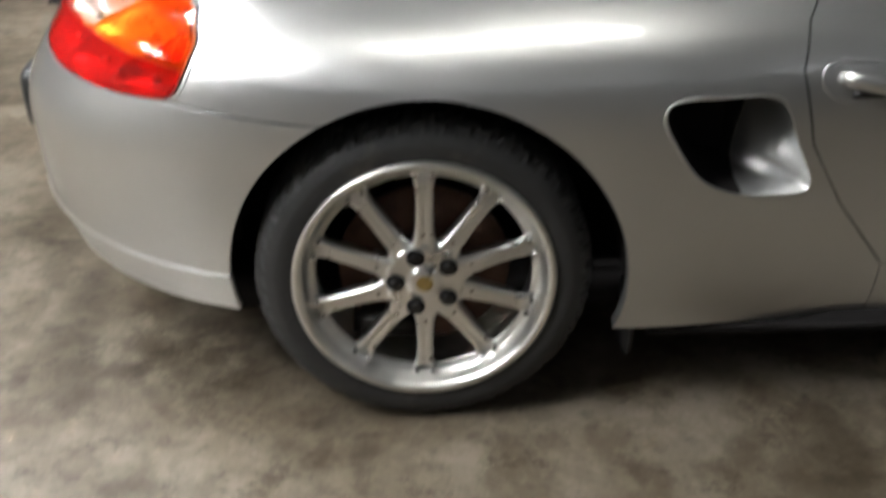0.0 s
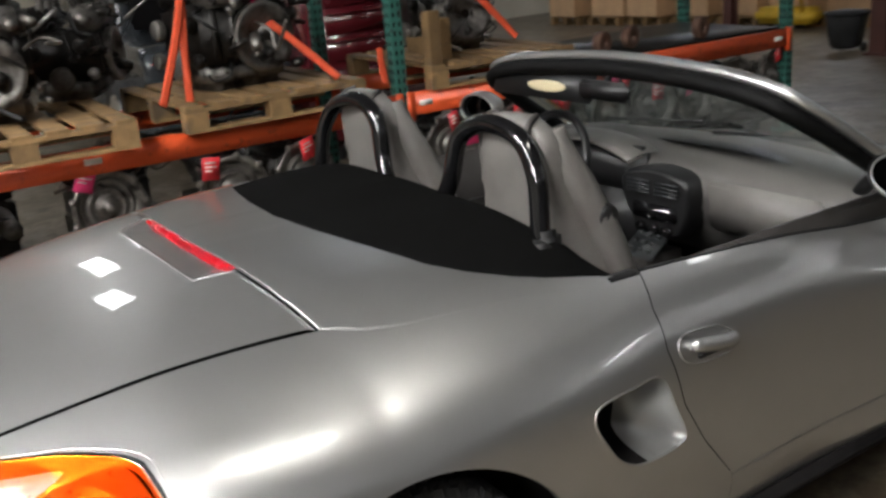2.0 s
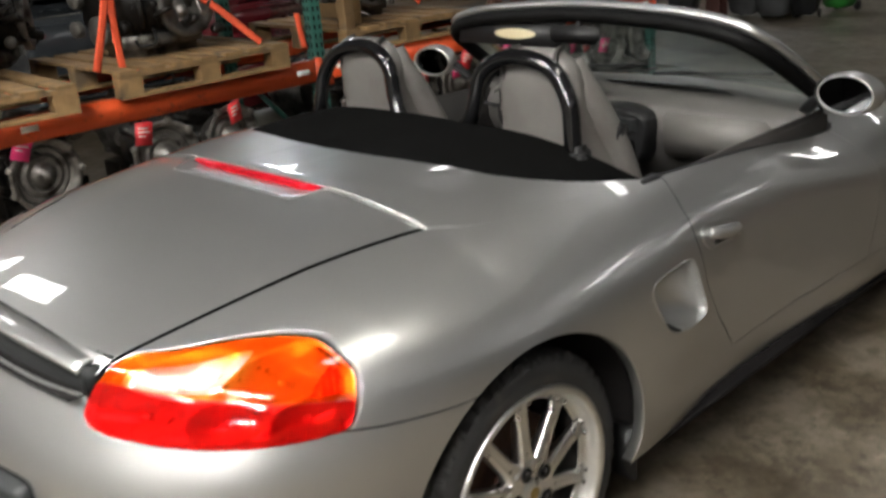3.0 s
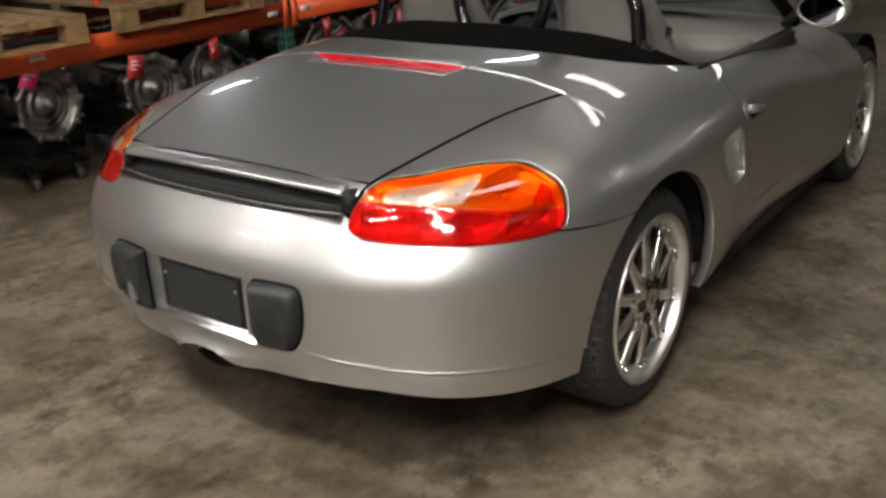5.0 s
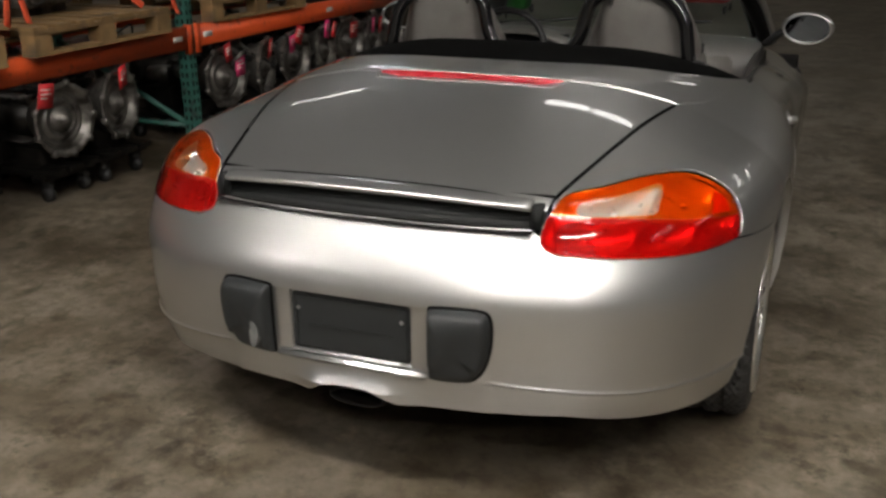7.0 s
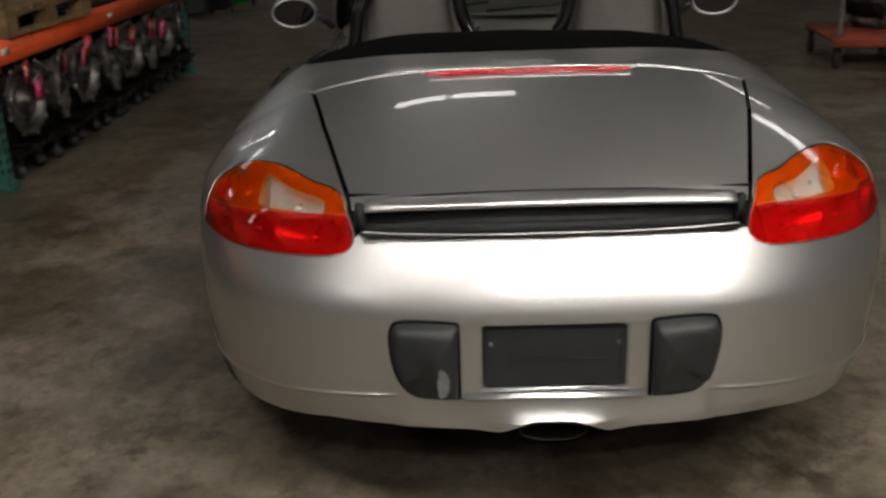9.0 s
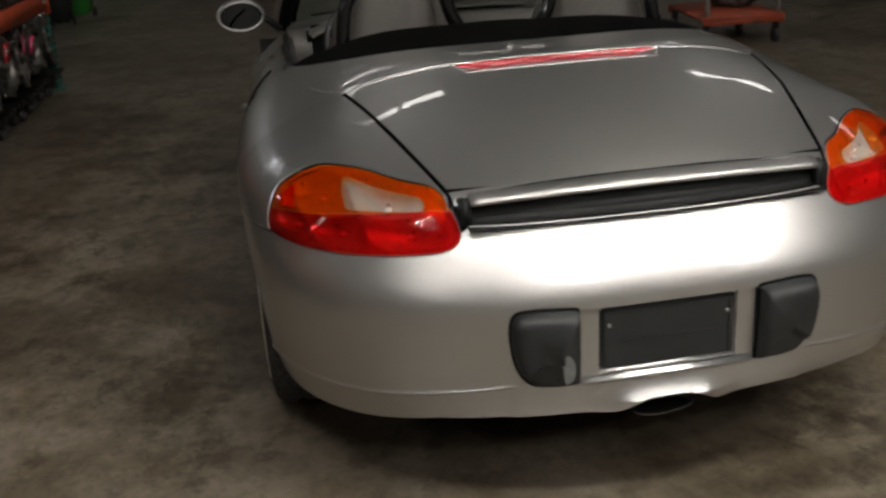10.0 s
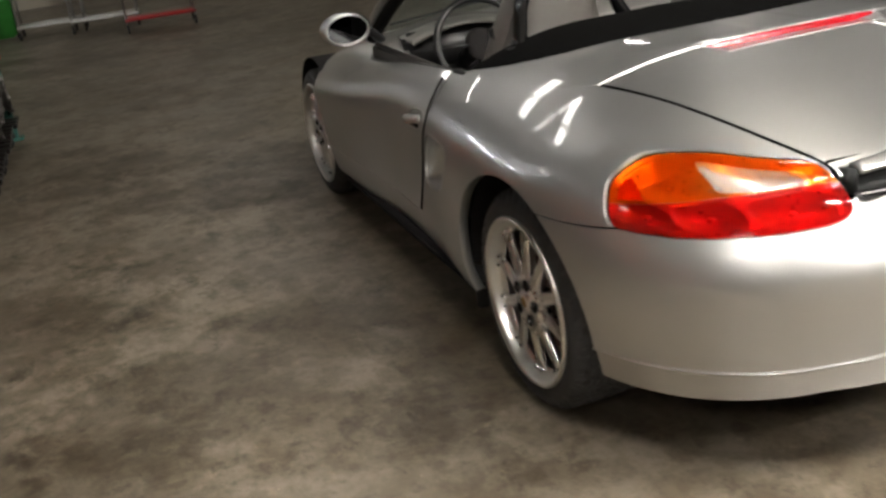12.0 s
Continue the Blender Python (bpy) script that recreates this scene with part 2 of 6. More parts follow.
M = {
    "silver": paint("silver_paint", (0.552, 0.555, 0.55), 0.36),
    "alloy": mat("wheel_alloy", (0.84, 0.83, 0.81), 0.29, metal=1.0, vary=0.06, scale=12, coat=0.4),
    "lip": mat("polished_rim_lip", (0.76, 0.75, 0.72), 0.36, metal=1.0, vary=0.08, scale=20),
    "steel": mat("bare_steel", (0.42, 0.41, 0.40), 0.35, metal=1.0, vary=0.2, scale=15, bump=0.1),
    "rust": mat("brown_brake_rust", (0.11, 0.06, 0.04), 0.7, metal=0.3, vary=0.4, scale=25, bump=0.3),
    "rubber": mat("tyre_rubber", (0.021, 0.021, 0.021), 0.62, vary=0.2, scale=18, bump=0.2, bump_scale=160, dirt=(0.045, 0.04, 0.035), dirt_amount=0.15, dirt_scale=14),
    "black": mat("black_plastic", (0.011, 0.011, 0.0115), 0.42, spec=.35, vary=0.15, scale=12, bump=0.1, bump_scale=300),
    "void": mat("black_underbody", (0.012, 0.011, 0.011), 0.85, vary=0.4, scale=8, bump=0.2, spec=0.12),
    "grey_plastic": mat("grey_bumper_plastic", (0.016, 0.018, 0.019), 0.5, vary=0.2, scale=14, bump=0.2, bump_scale=400),
    "fabric": mat("black_hood_fabric", (0.0035, 0.0035, 0.0035), 0.95, vary=0.2, scale=20, bump=0.35, bump_scale=700, spec=0.03),
    "gloss_black": mat("gloss_black", (0.005, 0.005, 0.0055), 0.12, vary=0.1, scale=10, coat=0.5),
    "leather": mat("grey_leather", (0.125, 0.119, 0.110), 0.5, vary=0.16, scale=7, bump=0.25, bump_scale=160, dirt=(0.095, 0.085, 0.078), dirt_amount=0.3, dirt_scale=5),
    # darker than the seat leather: cabin shade is put into this colour
    "leather_dark": mat("dark_grey_leather", (0.034, 0.031, 0.029), 0.55, vary=0.2, scale=7, bump=0.25, bump_scale=160),
    "carpet": mat("dark_carpet", (0.03, 0.028, 0.027), 0.95, vary=0.3, scale=25, bump=0.5, bump_scale=500),
    "red_lens": lens("red_lens", (0.43, 0.003, 0.006), 40, 0.03),
    "amber_bulb": lens("amber_bulb", (0.88, 0.15, 0.005), 80, 0.2),
    "dark_red_lens": lens("dark_red_lens", (0.33, 0.004, 0.012), 30),
    "red_shell": tinted("red_lamp_shell", (.90, .06, .06)),
    "amber_shell": tinted("amber_lamp_shell", (.99, .27, .02)),
    "clear_shell": tinted("clear_lamp_shell", (.93, .91, .87)),
    "reflector": mat("lamp_reflector", (.74, .72, .69), .30, metal=.5, vary=.05, scale=60, bump=.06, bump_scale=120),
    "bulb_glass": mat("frosted_bulb", (.85, .84, .80), .15, coat=1.0, vary=.05, scale=30),
    "dash": mat("grey_dash_vinyl", (.082, .078, .073), .5, vary=.15, scale=7, bump=.25, bump_scale=200),
    "seal": mat("matt_black_trim", (.004, .004, .004), .62, vary=.2, scale=12, spec=.12),
    "slot": mat("black_slot_plastic", (.012, .013, .013), .6, vary=.2, scale=12, spec=.2),
    "scuff": mat("pale_scuffed_plastic", (.13, .135, .13), .6, vary=.3, scale=40),
    "visor_cream": mat("cream_plastic", (0.50, 0.44, 0.28), 0.5, vary=0.1, scale=10),
    "brass": mat("dull_brass", (0.35, 0.26, 0.10), 0.4, metal=0.8, vary=0.3, scale=60),
    "chrome": mat("chrome", (0.75, 0.75, 0.75), 0.08, metal=1.0, vary=0.03, scale=10),
    "mirror": mat("mirror_glass", (0.07, 0.072, 0.075), 0.02, metal=1.0, vary=0.0, scale=3, rough_vary=0.0),
    "glass": glass("windscreen_glass"),
    "concrete": concrete("stained_concrete"),
    "wall": mat("painted_block_wall", (0.42, 0.38, 0.30), 0.8, vary=0.12, scale=1.2, bump=0.3, bump_scale=30, dirt=(0.22, 0.19, 0.15), dirt_amount=0.3, dirt_scale=0.8),
    "dark_wall": mat("grey_block_wall", (0.20, 0.19, 0.17), 0.8, vary=0.15, scale=1.2, bump=0.3, bump_scale=30),
    "roof": mat("dark_roof_sheet", (0.10, 0.10, 0.105), 0.7, vary=0.2, scale=1.5),
    "teal": mat("teal_rack_paint", (0.035, 0.13, 0.105), 0.45, vary=0.2, scale=9, bump=0.1, dirt=(0.03, 0.04, 0.035), dirt_amount=0.25, dirt_scale=16, per_object=0.1),
    "orange": mat("orange_beam_paint", (0.72, 0.095, 0.022), 0.42, vary=0.12, scale=4, bump=0.06, dirt=(0.40, 0.06, 0.02), dirt_amount=0.05, dirt_scale=18, per_object=0.06),
    "worn_orange": mat("worn_orange_paint", (0.34, 0.062, 0.028), 0.6, vary=0.25, scale=5, dirt=(0.12, 0.05, 0.035), dirt_amount=0.4, dirt_scale=6),
    "pallet": mat("pallet_wood", (0.23, 0.142, 0.06), 0.75, vary=0.3, scale=8, bump=0.4, bump_scale=60, dirt=(0.12, 0.085, 0.05), dirt_amount=0.35, dirt_scale=7, per_object=0.25),
    "grease": mat("greasy_engine_metal", (0.020, 0.018, 0.016), 0.40, metal=0.6, vary=0.6, scale=14, bump=0.5, bump_scale=60, dirt=(0.012, 0.011, 0.010), dirt_amount=0.5, dirt_scale=10, per_object=0.3),
    "cast": mat("dull_cast_aluminium", (0.19, 0.18, 0.165), 0.42, metal=0.75, vary=0.45, scale=11, bump=0.5, bump_scale=70, dirt=(0.03, 0.026, 0.022), dirt_amount=0.5, dirt_scale=9, per_object=0.3),
    "hose": mat("black_hose", (0.015, 0.015, 0.015), 0.5, vary=0.3, scale=20),
    "strap": mat("orange_strap", (0.62, 0.075, 0.022), 0.7, vary=0.15, scale=30, bump=0.3, bump_scale=600),
    "bin_grey": mat("grey_bin_plastic", (0.11, 0.115, 0.12), 0.5, vary=0.2, scale=6),
    "brown_steel": mat("red_oxide_steel", (0.075, 0.028, 0.022), 0.6, vary=0.25, scale=5, bump=0.1),
    "pink": mat("pink_tag", (0.85, 0.05, 0.22), 0.55, vary=0.1, scale=20),
    "red_tag": mat("red_tag", (0.65, 0.03, 0.04), 0.5, vary=0.2, scale=20, per_object=0.3),
    "white": mat("white_label", (0.7, 0.68, 0.63), 0.6, vary=0.1, scale=20),
    "card": mat("brown_cardboard", (0.46, 0.30, 0.16), 0.8, vary=0.15, scale=5, bump=0.15, per_object=0.18),
    "bin_green": mat("green_bin_plastic", (0.05, 0.30, 0.05), 0.5, vary=0.15, scale=6, per_object=0.1),
    "bin_black": mat("black_bin_plastic", (0.03, 0.032, 0.034), 0.5, vary=0.2, scale=6),
    "yellow": mat("yellow_paint", (0.65, 0.42, 0.03), 0.5, vary=0.15, scale=8),
    "red_paint": mat("red_paint", (0.35, 0.02, 0.02), 0.35, coat=0.6, vary=0.15, scale=6),
    "maroon": mat("maroon_car_paint", (0.09, 0.008, 0.012), 0.25, coat=1.0, vary=0.1, scale=4),
    "dark_car": mat("dark_car_paint", (0.035, 0.04, 0.045), 0.25, coat=1.0, vary=0.1, scale=4),
    "tube": glow("fluorescent_tube", (1.0, 0.96, 0.90), TUBE),
    "side_tube": glow("side_fluorescent_tube", (1.0, 0.93, 0.80), 15.0),
    "far_tube": glow("far_fluorescent_tube", (0.95, 0.97, 1.0), 38.0),
    "rear_tube": glow("rear_fluorescent_tube", (1.0, 0.94, 0.86), REAR_TUBE),
    "fixture": mat("white_enamel", (0.7, 0.7, 0.68), 0.4, vary=0.05, scale=5),
}


# ---- the roadster's outer skin, as one smooth form ----
# x to the car's right, y ahead, the rear axle over the origin
TABLES = {}


def smooth_curve(v, xs, ys, w=0.12):
    """Piecewise line, rounded by a bell of half-width w, from a table made once."""
    key = (tuple(xs), tuple(ys), w)
    if key not in TABLES:
        g = np.linspace(xs[0] - 1, xs[-1] + 1, 4001)
        k = np.linspace(-1.8, 1.8, 37)
        wt = np.exp(-.5 * (k / .66) ** 2)
        TABLES[key] = g, sum(c * np.interp(g + d * w, xs, ys) for c, d in zip(wt, k)) / wt.sum()
    return np.interp(v, *TABLES[key])


def half_width(y, z):
    w = smooth_curve(y, [-.2, .1, .45, .8, 1.2, 1.65, 2.4, 2.9], [.912, .918, .918, .876, .866, .89, .905, .90])
    top = smooth_curve(y, [-.8, .3, .8, 1.6, 2.4, 3.2], [.955, .955, .965, .95, .90, .78])
    mid = .58
    up = np.clip((z - mid) / (top - mid), 0, 1.2)
    s = np.where(up < .999, np.maximum(1 - np.minimum(up, .999) ** 3, 1e-6) ** (1 / 3), 0.1 - (up - .999) * 3)
    low = smooth_curve(z, [.0, .2, .25, .31, .45, .58], [.92, .945, .970, .985, .997, 1.0], .02)
    return w * np.where(z > mid, s, low)

def deck(x, y):
    zc = smooth_curve(y, [-1.0, -.76, -.6, -.3, .0, .3, .6, 1.2, 1.6, 2.0, 2.4, 3.0, 3.4], [.70, .795, .835, .911, .961, .984, .985, .94, .88, .83, .77, .62, .45], .14)
    drop = (.05 + .016 * np.clip((y + .3) / .3, 0, 1)) * (np.abs(x) / .6) ** 3.0
    hump = smooth_curve(y, [1.5, 2.2, 2.8], [0, .06, 0], .2) * np.exp(-((np.abs(x) - .72) / .16) ** 2)
    return zc - drop + hump

def body(x, y, z):
    """Below 0 inside the car's outer skin."""
    a = np.maximum(half_width(y, z), .05)
    n = 2.75 + .1 * np.clip((.66 - z) / .1, 0, 1)
    back = smooth_curve(z, [.15, .25, .33, .42, .54, .585, .62, .66, .73, .80, .9], [-.80, -.835, -.865, -.878, -.880, -.874, -.858, -.832, -.782, -.77, -.76], .015)
    y0 = .1
    r = np.maximum(y0 - y, 0) / (y0 - back)
    yf = np.maximum(y - 2.3, 0) / .85
    side = ((np.maximum(np.abs(x), .08) / a) ** n + r ** n + yf ** n) ** (1 / n) - 1
    side = side * .88
    top = z - deck(x, y)
    k = .05
    h = np.clip(.5 + .5 * (side - top) / k, 0, 1)
    return top * (1 - h) + side * h + k * h * (1 - h)

def cast(o, d, lo, hi, n=60):
    """First crossing from outside to inside along the rays."""
    ts = np.linspace(lo, hi, n)
    P = o[..., None, :] + d[..., None, :] * ts[:, None]
    F = body(P[..., 0], P[..., 1], P[..., 2]) < 0
    i = np.argmax(F, -1); ok = F.any(-1)
    a = ts[np.maximum(i - 1, 0)]; b = ts[i]
    for _ in range(24):
        m = (a + b) / 2; Q = o + d * m[..., None]
        ins = body(Q[..., 0], Q[..., 1], Q[..., 2]) < 0
        b = np.where(ins, m, b); a = np.where(ins, a, m)
    return o + d * a[..., None], ok


def gradient(V):
    e = 1e-4
    g = np.stack([body(*(V + np.eye(3)[i] * e).T) - body(*(V - np.eye(3)[i] * e).T) for i in range(3)], -1)
    return g / np.maximum(np.linalg.norm(g, axis=-1, keepdims=True), 1e-9)


def skin(cols, rows, s=1):
    """A grid on the outer skin, met by rays from a line inside the car: cols of (y, degrees from straight back), rows of degrees of rise."""
    a = np.radians([c[1] for c in cols])[:, None]
    y = np.array([c[0] for c in cols])[:, None]
    f = np.radians(np.array(rows))[None, :]
    d = np.stack([np.sin(a) * np.cos(f) * s, -np.cos(a) * np.cos(f), np.sin(f) + 0 * a], -1)
    o = np.stack([0 * d[..., 0], y + 0 * d[..., 0], .45 + 0 * d[..., 0]], -1)
    return cast(o + d * 1.9, -d, 0, 1.88, 170)[0]


def top_skin(xs, ys):
    X, Y = np.meshgrid(xs, ys, indexing="ij")
    o = np.stack([X, Y, 0 * X + 1.3], -1)
    return cast(o, np.zeros_like(o) + (0, 0, -1.0), 0, 1.1, 120)[0]


def clip(V, F, g):
    """Keeps the part of a mesh where g is above 0, cut clean along the line."""
    V = list(map(tuple, V))
    cut, out = {}, []

    def edge(i, j):
        k = (i, j) if i < j else (j, i)
        if k not in cut:
            t = g[k[0]] / (g[k[0]] - g[k[1]])
            p, q = V[k[0]], V[k[1]]
            cut[k] = len(V)
            V.append(tuple(p[n] + (q[n] - p[n]) * t for n in range(len(p))))
        return cut[k]

    for f in F:
        ins = [g[i] > 0 for i in f]
        if all(ins):
            out.append(f)
        elif any(ins):
            r = []
            for n, i in enumerate(f):
                j = f[(n + 1) % len(f)]
                if g[i] > 0:
                    r.append(i)
                if (g[i] > 0) != (g[j] > 0):
                    r.append(edge(i, j))
            if len(r) > 2:
                out.append(tuple(r))
    used = sorted({i for f in out for i in f})
    at = {i: n for n, i in enumerate(used)}
    return np.array([V[i] for i in used]).reshape(len(used), -1), [tuple(at[i] for i in f) for f in out]


def panel(name, P, cuts, material, parent, label="", flange=.014, lift=0.0, crisp=False, sides=False):
    """A body panel: the skin P cut to its outline, its edges turned inwards."""
    nu, nv = P.shape[:2]
    N = np.cross(np.gradient(P, axis=0), np.gradient(P, axis=1))
    N = N / np.maximum(np.linalg.norm(N, axis=-1, keepdims=True), 1e-12)
    V = np.concatenate([P, N], -1).reshape(-1, 6)
    F = [(i * nv + j, (i + 1) * nv + j, (i + 1) * nv + j + 1, i * nv + j + 1) for i in range(nu - 1) for j in range(nv - 1)]
    for g in cuts:
        V, F = clip(V, F, g(np.abs(V[:, 0]), V[:, 1], V[:, 2]))
    V, N = V[:, :3], V[:, 3:]
    if (N * gradient(V)).sum() < 0:
        N = -N
    N = N / np.maximum(np.linalg.norm(N, axis=-1, keepdims=True), 1e-12)
    way = sum(np.dot(np.cross(V[f[1]] - V[f[0]], V[f[2]] - V[f[0]]), N[f[0]]) for f in F)
    if way < 0:
        F = [f[::-1] for f in F]
    V = V + N * lift
    if flange:
        count = {}
        for f in F:
            for n, i in enumerate(f):
                j = f[(n + 1) % len(f)]
                count[(i, j)] = count.get((i, j), 0) + 1
        rim = [e for e in count if (e[1], e[0]) not in count]
        ring = sorted({i for e in rim for i in e})
        n0 = len(V)
        at = {i: n for n, i in enumerate(ring)}
        out = np.zeros((len(ring), 3))
        for i, j in rim:
            w = np.cross(V[j] - V[i], N[i])
            w = w / max(np.linalg.norm(w), 1e-9)
            out[at[i]] += w
            out[at[j]] += w
        out = out / np.maximum(np.linalg.norm(out, axis=-1, keepdims=True), 1e-9)
        V = np.concatenate([V, V[ring] - N[ring] * .0025, V[ring] - N[ring] * flange])
        half, edge = (N[ring], N[ring]) if crisp else (N[ring] * .8 + out * .6, out)
        if sides:
            m = (np.abs(out[:, :1]) > .45)
            half, edge = np.where(m, N[ring], half), np.where(m, N[ring], edge)
        N = np.concatenate([N, half, edge])
        for i, j in rim:
            a, b = n0 + at[i], n0 + at[j]
            F.append((j, i, a, b))
            F.append((b, a, a + len(ring), b + len(ring)))
    return from_arrays(name, V, F, material, parent, label, N)


def sd(u, v, poly):
    """Signed distance to a closed outline, below 0 inside."""
    a, b = poly, np.roll(poly, -1, 0)
    best, inside = np.full(u.shape, 1e9), np.zeros(u.shape, bool)
    for (ax, ay), (bx, by) in zip(a, b):
        dx, dy = bx - ax, by - ay
        t = np.clip(((u - ax) * dx + (v - ay) * dy) / (dx * dx + dy * dy + 1e-12), 0, 1)
        best = np.minimum(best, (u - ax - t * dx) ** 2 + (v - ay - t * dy) ** 2)
        if abs(dy) > 1e-12:
            inside ^= ((ay > v) != (by > v)) & (u < (v - ay) * dx / dy + ax)
    return np.where(inside, -1, 1) * np.sqrt(best)


# outlines, each in the plane in which one would draw it
LENS = curve([(.462, .796), (.53, .803), (.615, .811), (.708, .803), (.786, .766), (.818, .722), (.827, .680), (.816, .667), (.76, .664), (.68, .667), (.54, .677), (.468, .684), (.432, .700), (.425, .728), (.440, .768)], 78, True)
INTAKE = curve([(.43, .687), (.52, .692), (.61, .684), (.655, .60), (.69, .525), (.655, .505), (.55, .512), (.48, .545), (.43, .61), (.408, .66)], 60, True)


def side_edge(y):
    return np.interp(y, [-.8, -.665, -.317, .0, .03, .063, .125, .24, .5, .63, .75], [.418, .448, .538, .607, .62, .646, .668, .692, .727, .737, .737])


def lid_front(x):
    return -.042 + .036 * (x / .6) ** 2


def soft_edge(x):
    return np.interp(x, [0, .2, .33, .43, .53, .6, .654, .69, .713, .725, .745], [.188, .206, .230, .256, .29, .346, .42, .495, .573, .625, .66])


def bumper_top(x):
    return np.interp(x, [0, .40, .425, .46, .52, .68, .76, .82, .90, .95], [.735, .735, .72, .688, .680, .667, .664, .668, .643, .640])


def bumper_low(x):
    return np.interp(x, [0, .05, .075, .115, .14, .3, .5, .62, .77, .9], [.340, .339, .330, .304, .30, .303, .298, .275, .252, .235])


def crease(x):
    return np.interp(x, [.3, .344, .5, .636, .75, .831, .9], [.393, .391, .374, .356, .345, .333, .325])


def door_rear(z):
    return np.interp(z, [.2, .345, .353, .48, .6, .73, .80, .86, .95], [.865, .865, .86, .755, .68, .645, .663, .712, .78])


def door_front(z):
    return np.interp(z, [.2, .34, .5, .7, .86], [1.69, 1.70, 1.735, 1.72, 1.62])


def lens_gap(x, y, z):
    return np.where(y < -.2, sd(x, z, LENS), 1.0)


def intake_gap(x, y, z):
    return np.where(x > .5, sd(y, z, INTAKE), 1.0)


def arch(y0, z0, r):
    return lambda x, y, z: np.where(x > .5, np.hypot(y - y0, z - z0) - r, 1.0)


# ---- the roadster ----
car = tagged(empty("roadster"), "silver two-seat roadster with its fabric hood folded, parked on concrete", "car")
SILVER = M["silver"]
REAR = [(.1, a) for a in np.linspace(0, 90, 76)]
SIDE = [(y, 90) for y in np.arange(.118, .93, .018)]
RISE = list(np.linspace(-30, 52, 92))

# engine lid and the hood compartment cover
xs = np.concatenate([np.linspace(-.66, -.32, 44), np.linspace(-.316, -.21, 54), np.linspace(-.205, .205, 60), np.linspace(.21, .316, 54), np.linspace(.32, .66, 44)])
L_ = top_skin(xs, np.concatenate([np.linspace(-.80, -.16, 56), np.linspace(-.157, .016, 72)]))
edge = np.minimum(L_[..., 1] + .125, (.300 + .55 * np.minimum(L_[..., 1] + .05, 0) - np.abs(L_[..., 0])) * .88)
L_[..., 2] += .0006 * np.exp(-((edge + .003) / .004) ** 2) - .003 * np.clip(edge / .005, 0, 1) - .014 * np.clip(edge / .075, 0, 1)
L_[..., 2] -= .006 * np.clip((L_[..., 1] - lid_front(L_[..., 0]) + .016) / .012, 0, 1)
panel("engine_lid", L_, [
    lambda x, y, z: side_edge(y) - .009 - x, lambda x, y, z: lid_front(x) - .003 - y, lambda x, y, z: y - np.where(x > .408, -.716, -.709)], SILVER, car, flange=0)
panel("hood_compartment_cover", top_skin(np.linspace(-.76, .76, 102), np.linspace(-.06, .70, 58)), [
    lambda x, y, z: side_edge(y) - np.interp(y, [.04, .14], [.003, .0005]) - x, lambda x, y, z: y - lid_front(x) - .003, lambda x, y, z: soft_edge(x) - y], SILVER, car, flange=.008, sides=True)

line = curve([(-.302, -.040), (-.290, -.066), (-.268, -.112), (-.245, -.124), (0, -.127), (.245, -.124), (.268, -.112), (.290, -.066), (.302, -.040)], 90)
o = np.stack([line[:, 0], line[:, 1], 0 * line[:, 0] + 1.3], -1)
bm = bmesh.new()
tube(bm, cast(o, np.zeros_like(o) + (0, 0, -1.0), 0, 1.1, 160)[0], .0024, 8)
part("recess_edge", bm, SILVER, car, "raised edge of the brake light recess")
for s in (1, -1):
    bx = np.linspace(.30, .585, 26)
    line = [(x, float(lid_front(np.array(x))) + .004) for x in bx] + [(.607, .004), (.622, .022), (.642, .052), (.667, .115), (.690, .23), (.712, .37), (.727, .50)]
    line = curve(line, 120)
    o = np.stack([s * line[:, 0], line[:, 1], 0 * line[:, 0] + 1.3], -1)
    q = cast(o, np.zeros_like(o) + (0, 0, -1.0), 0, 1.1, 160)[0]
    bm = bmesh.new()
    tube(bm, q - np.array((0, 0, .0006)), [.0028 - .0020 * i / len(q) for i in range(len(q))], 8)
    part("cover_edge", bm, SILVER, car, "rolled edge of the hood cover")
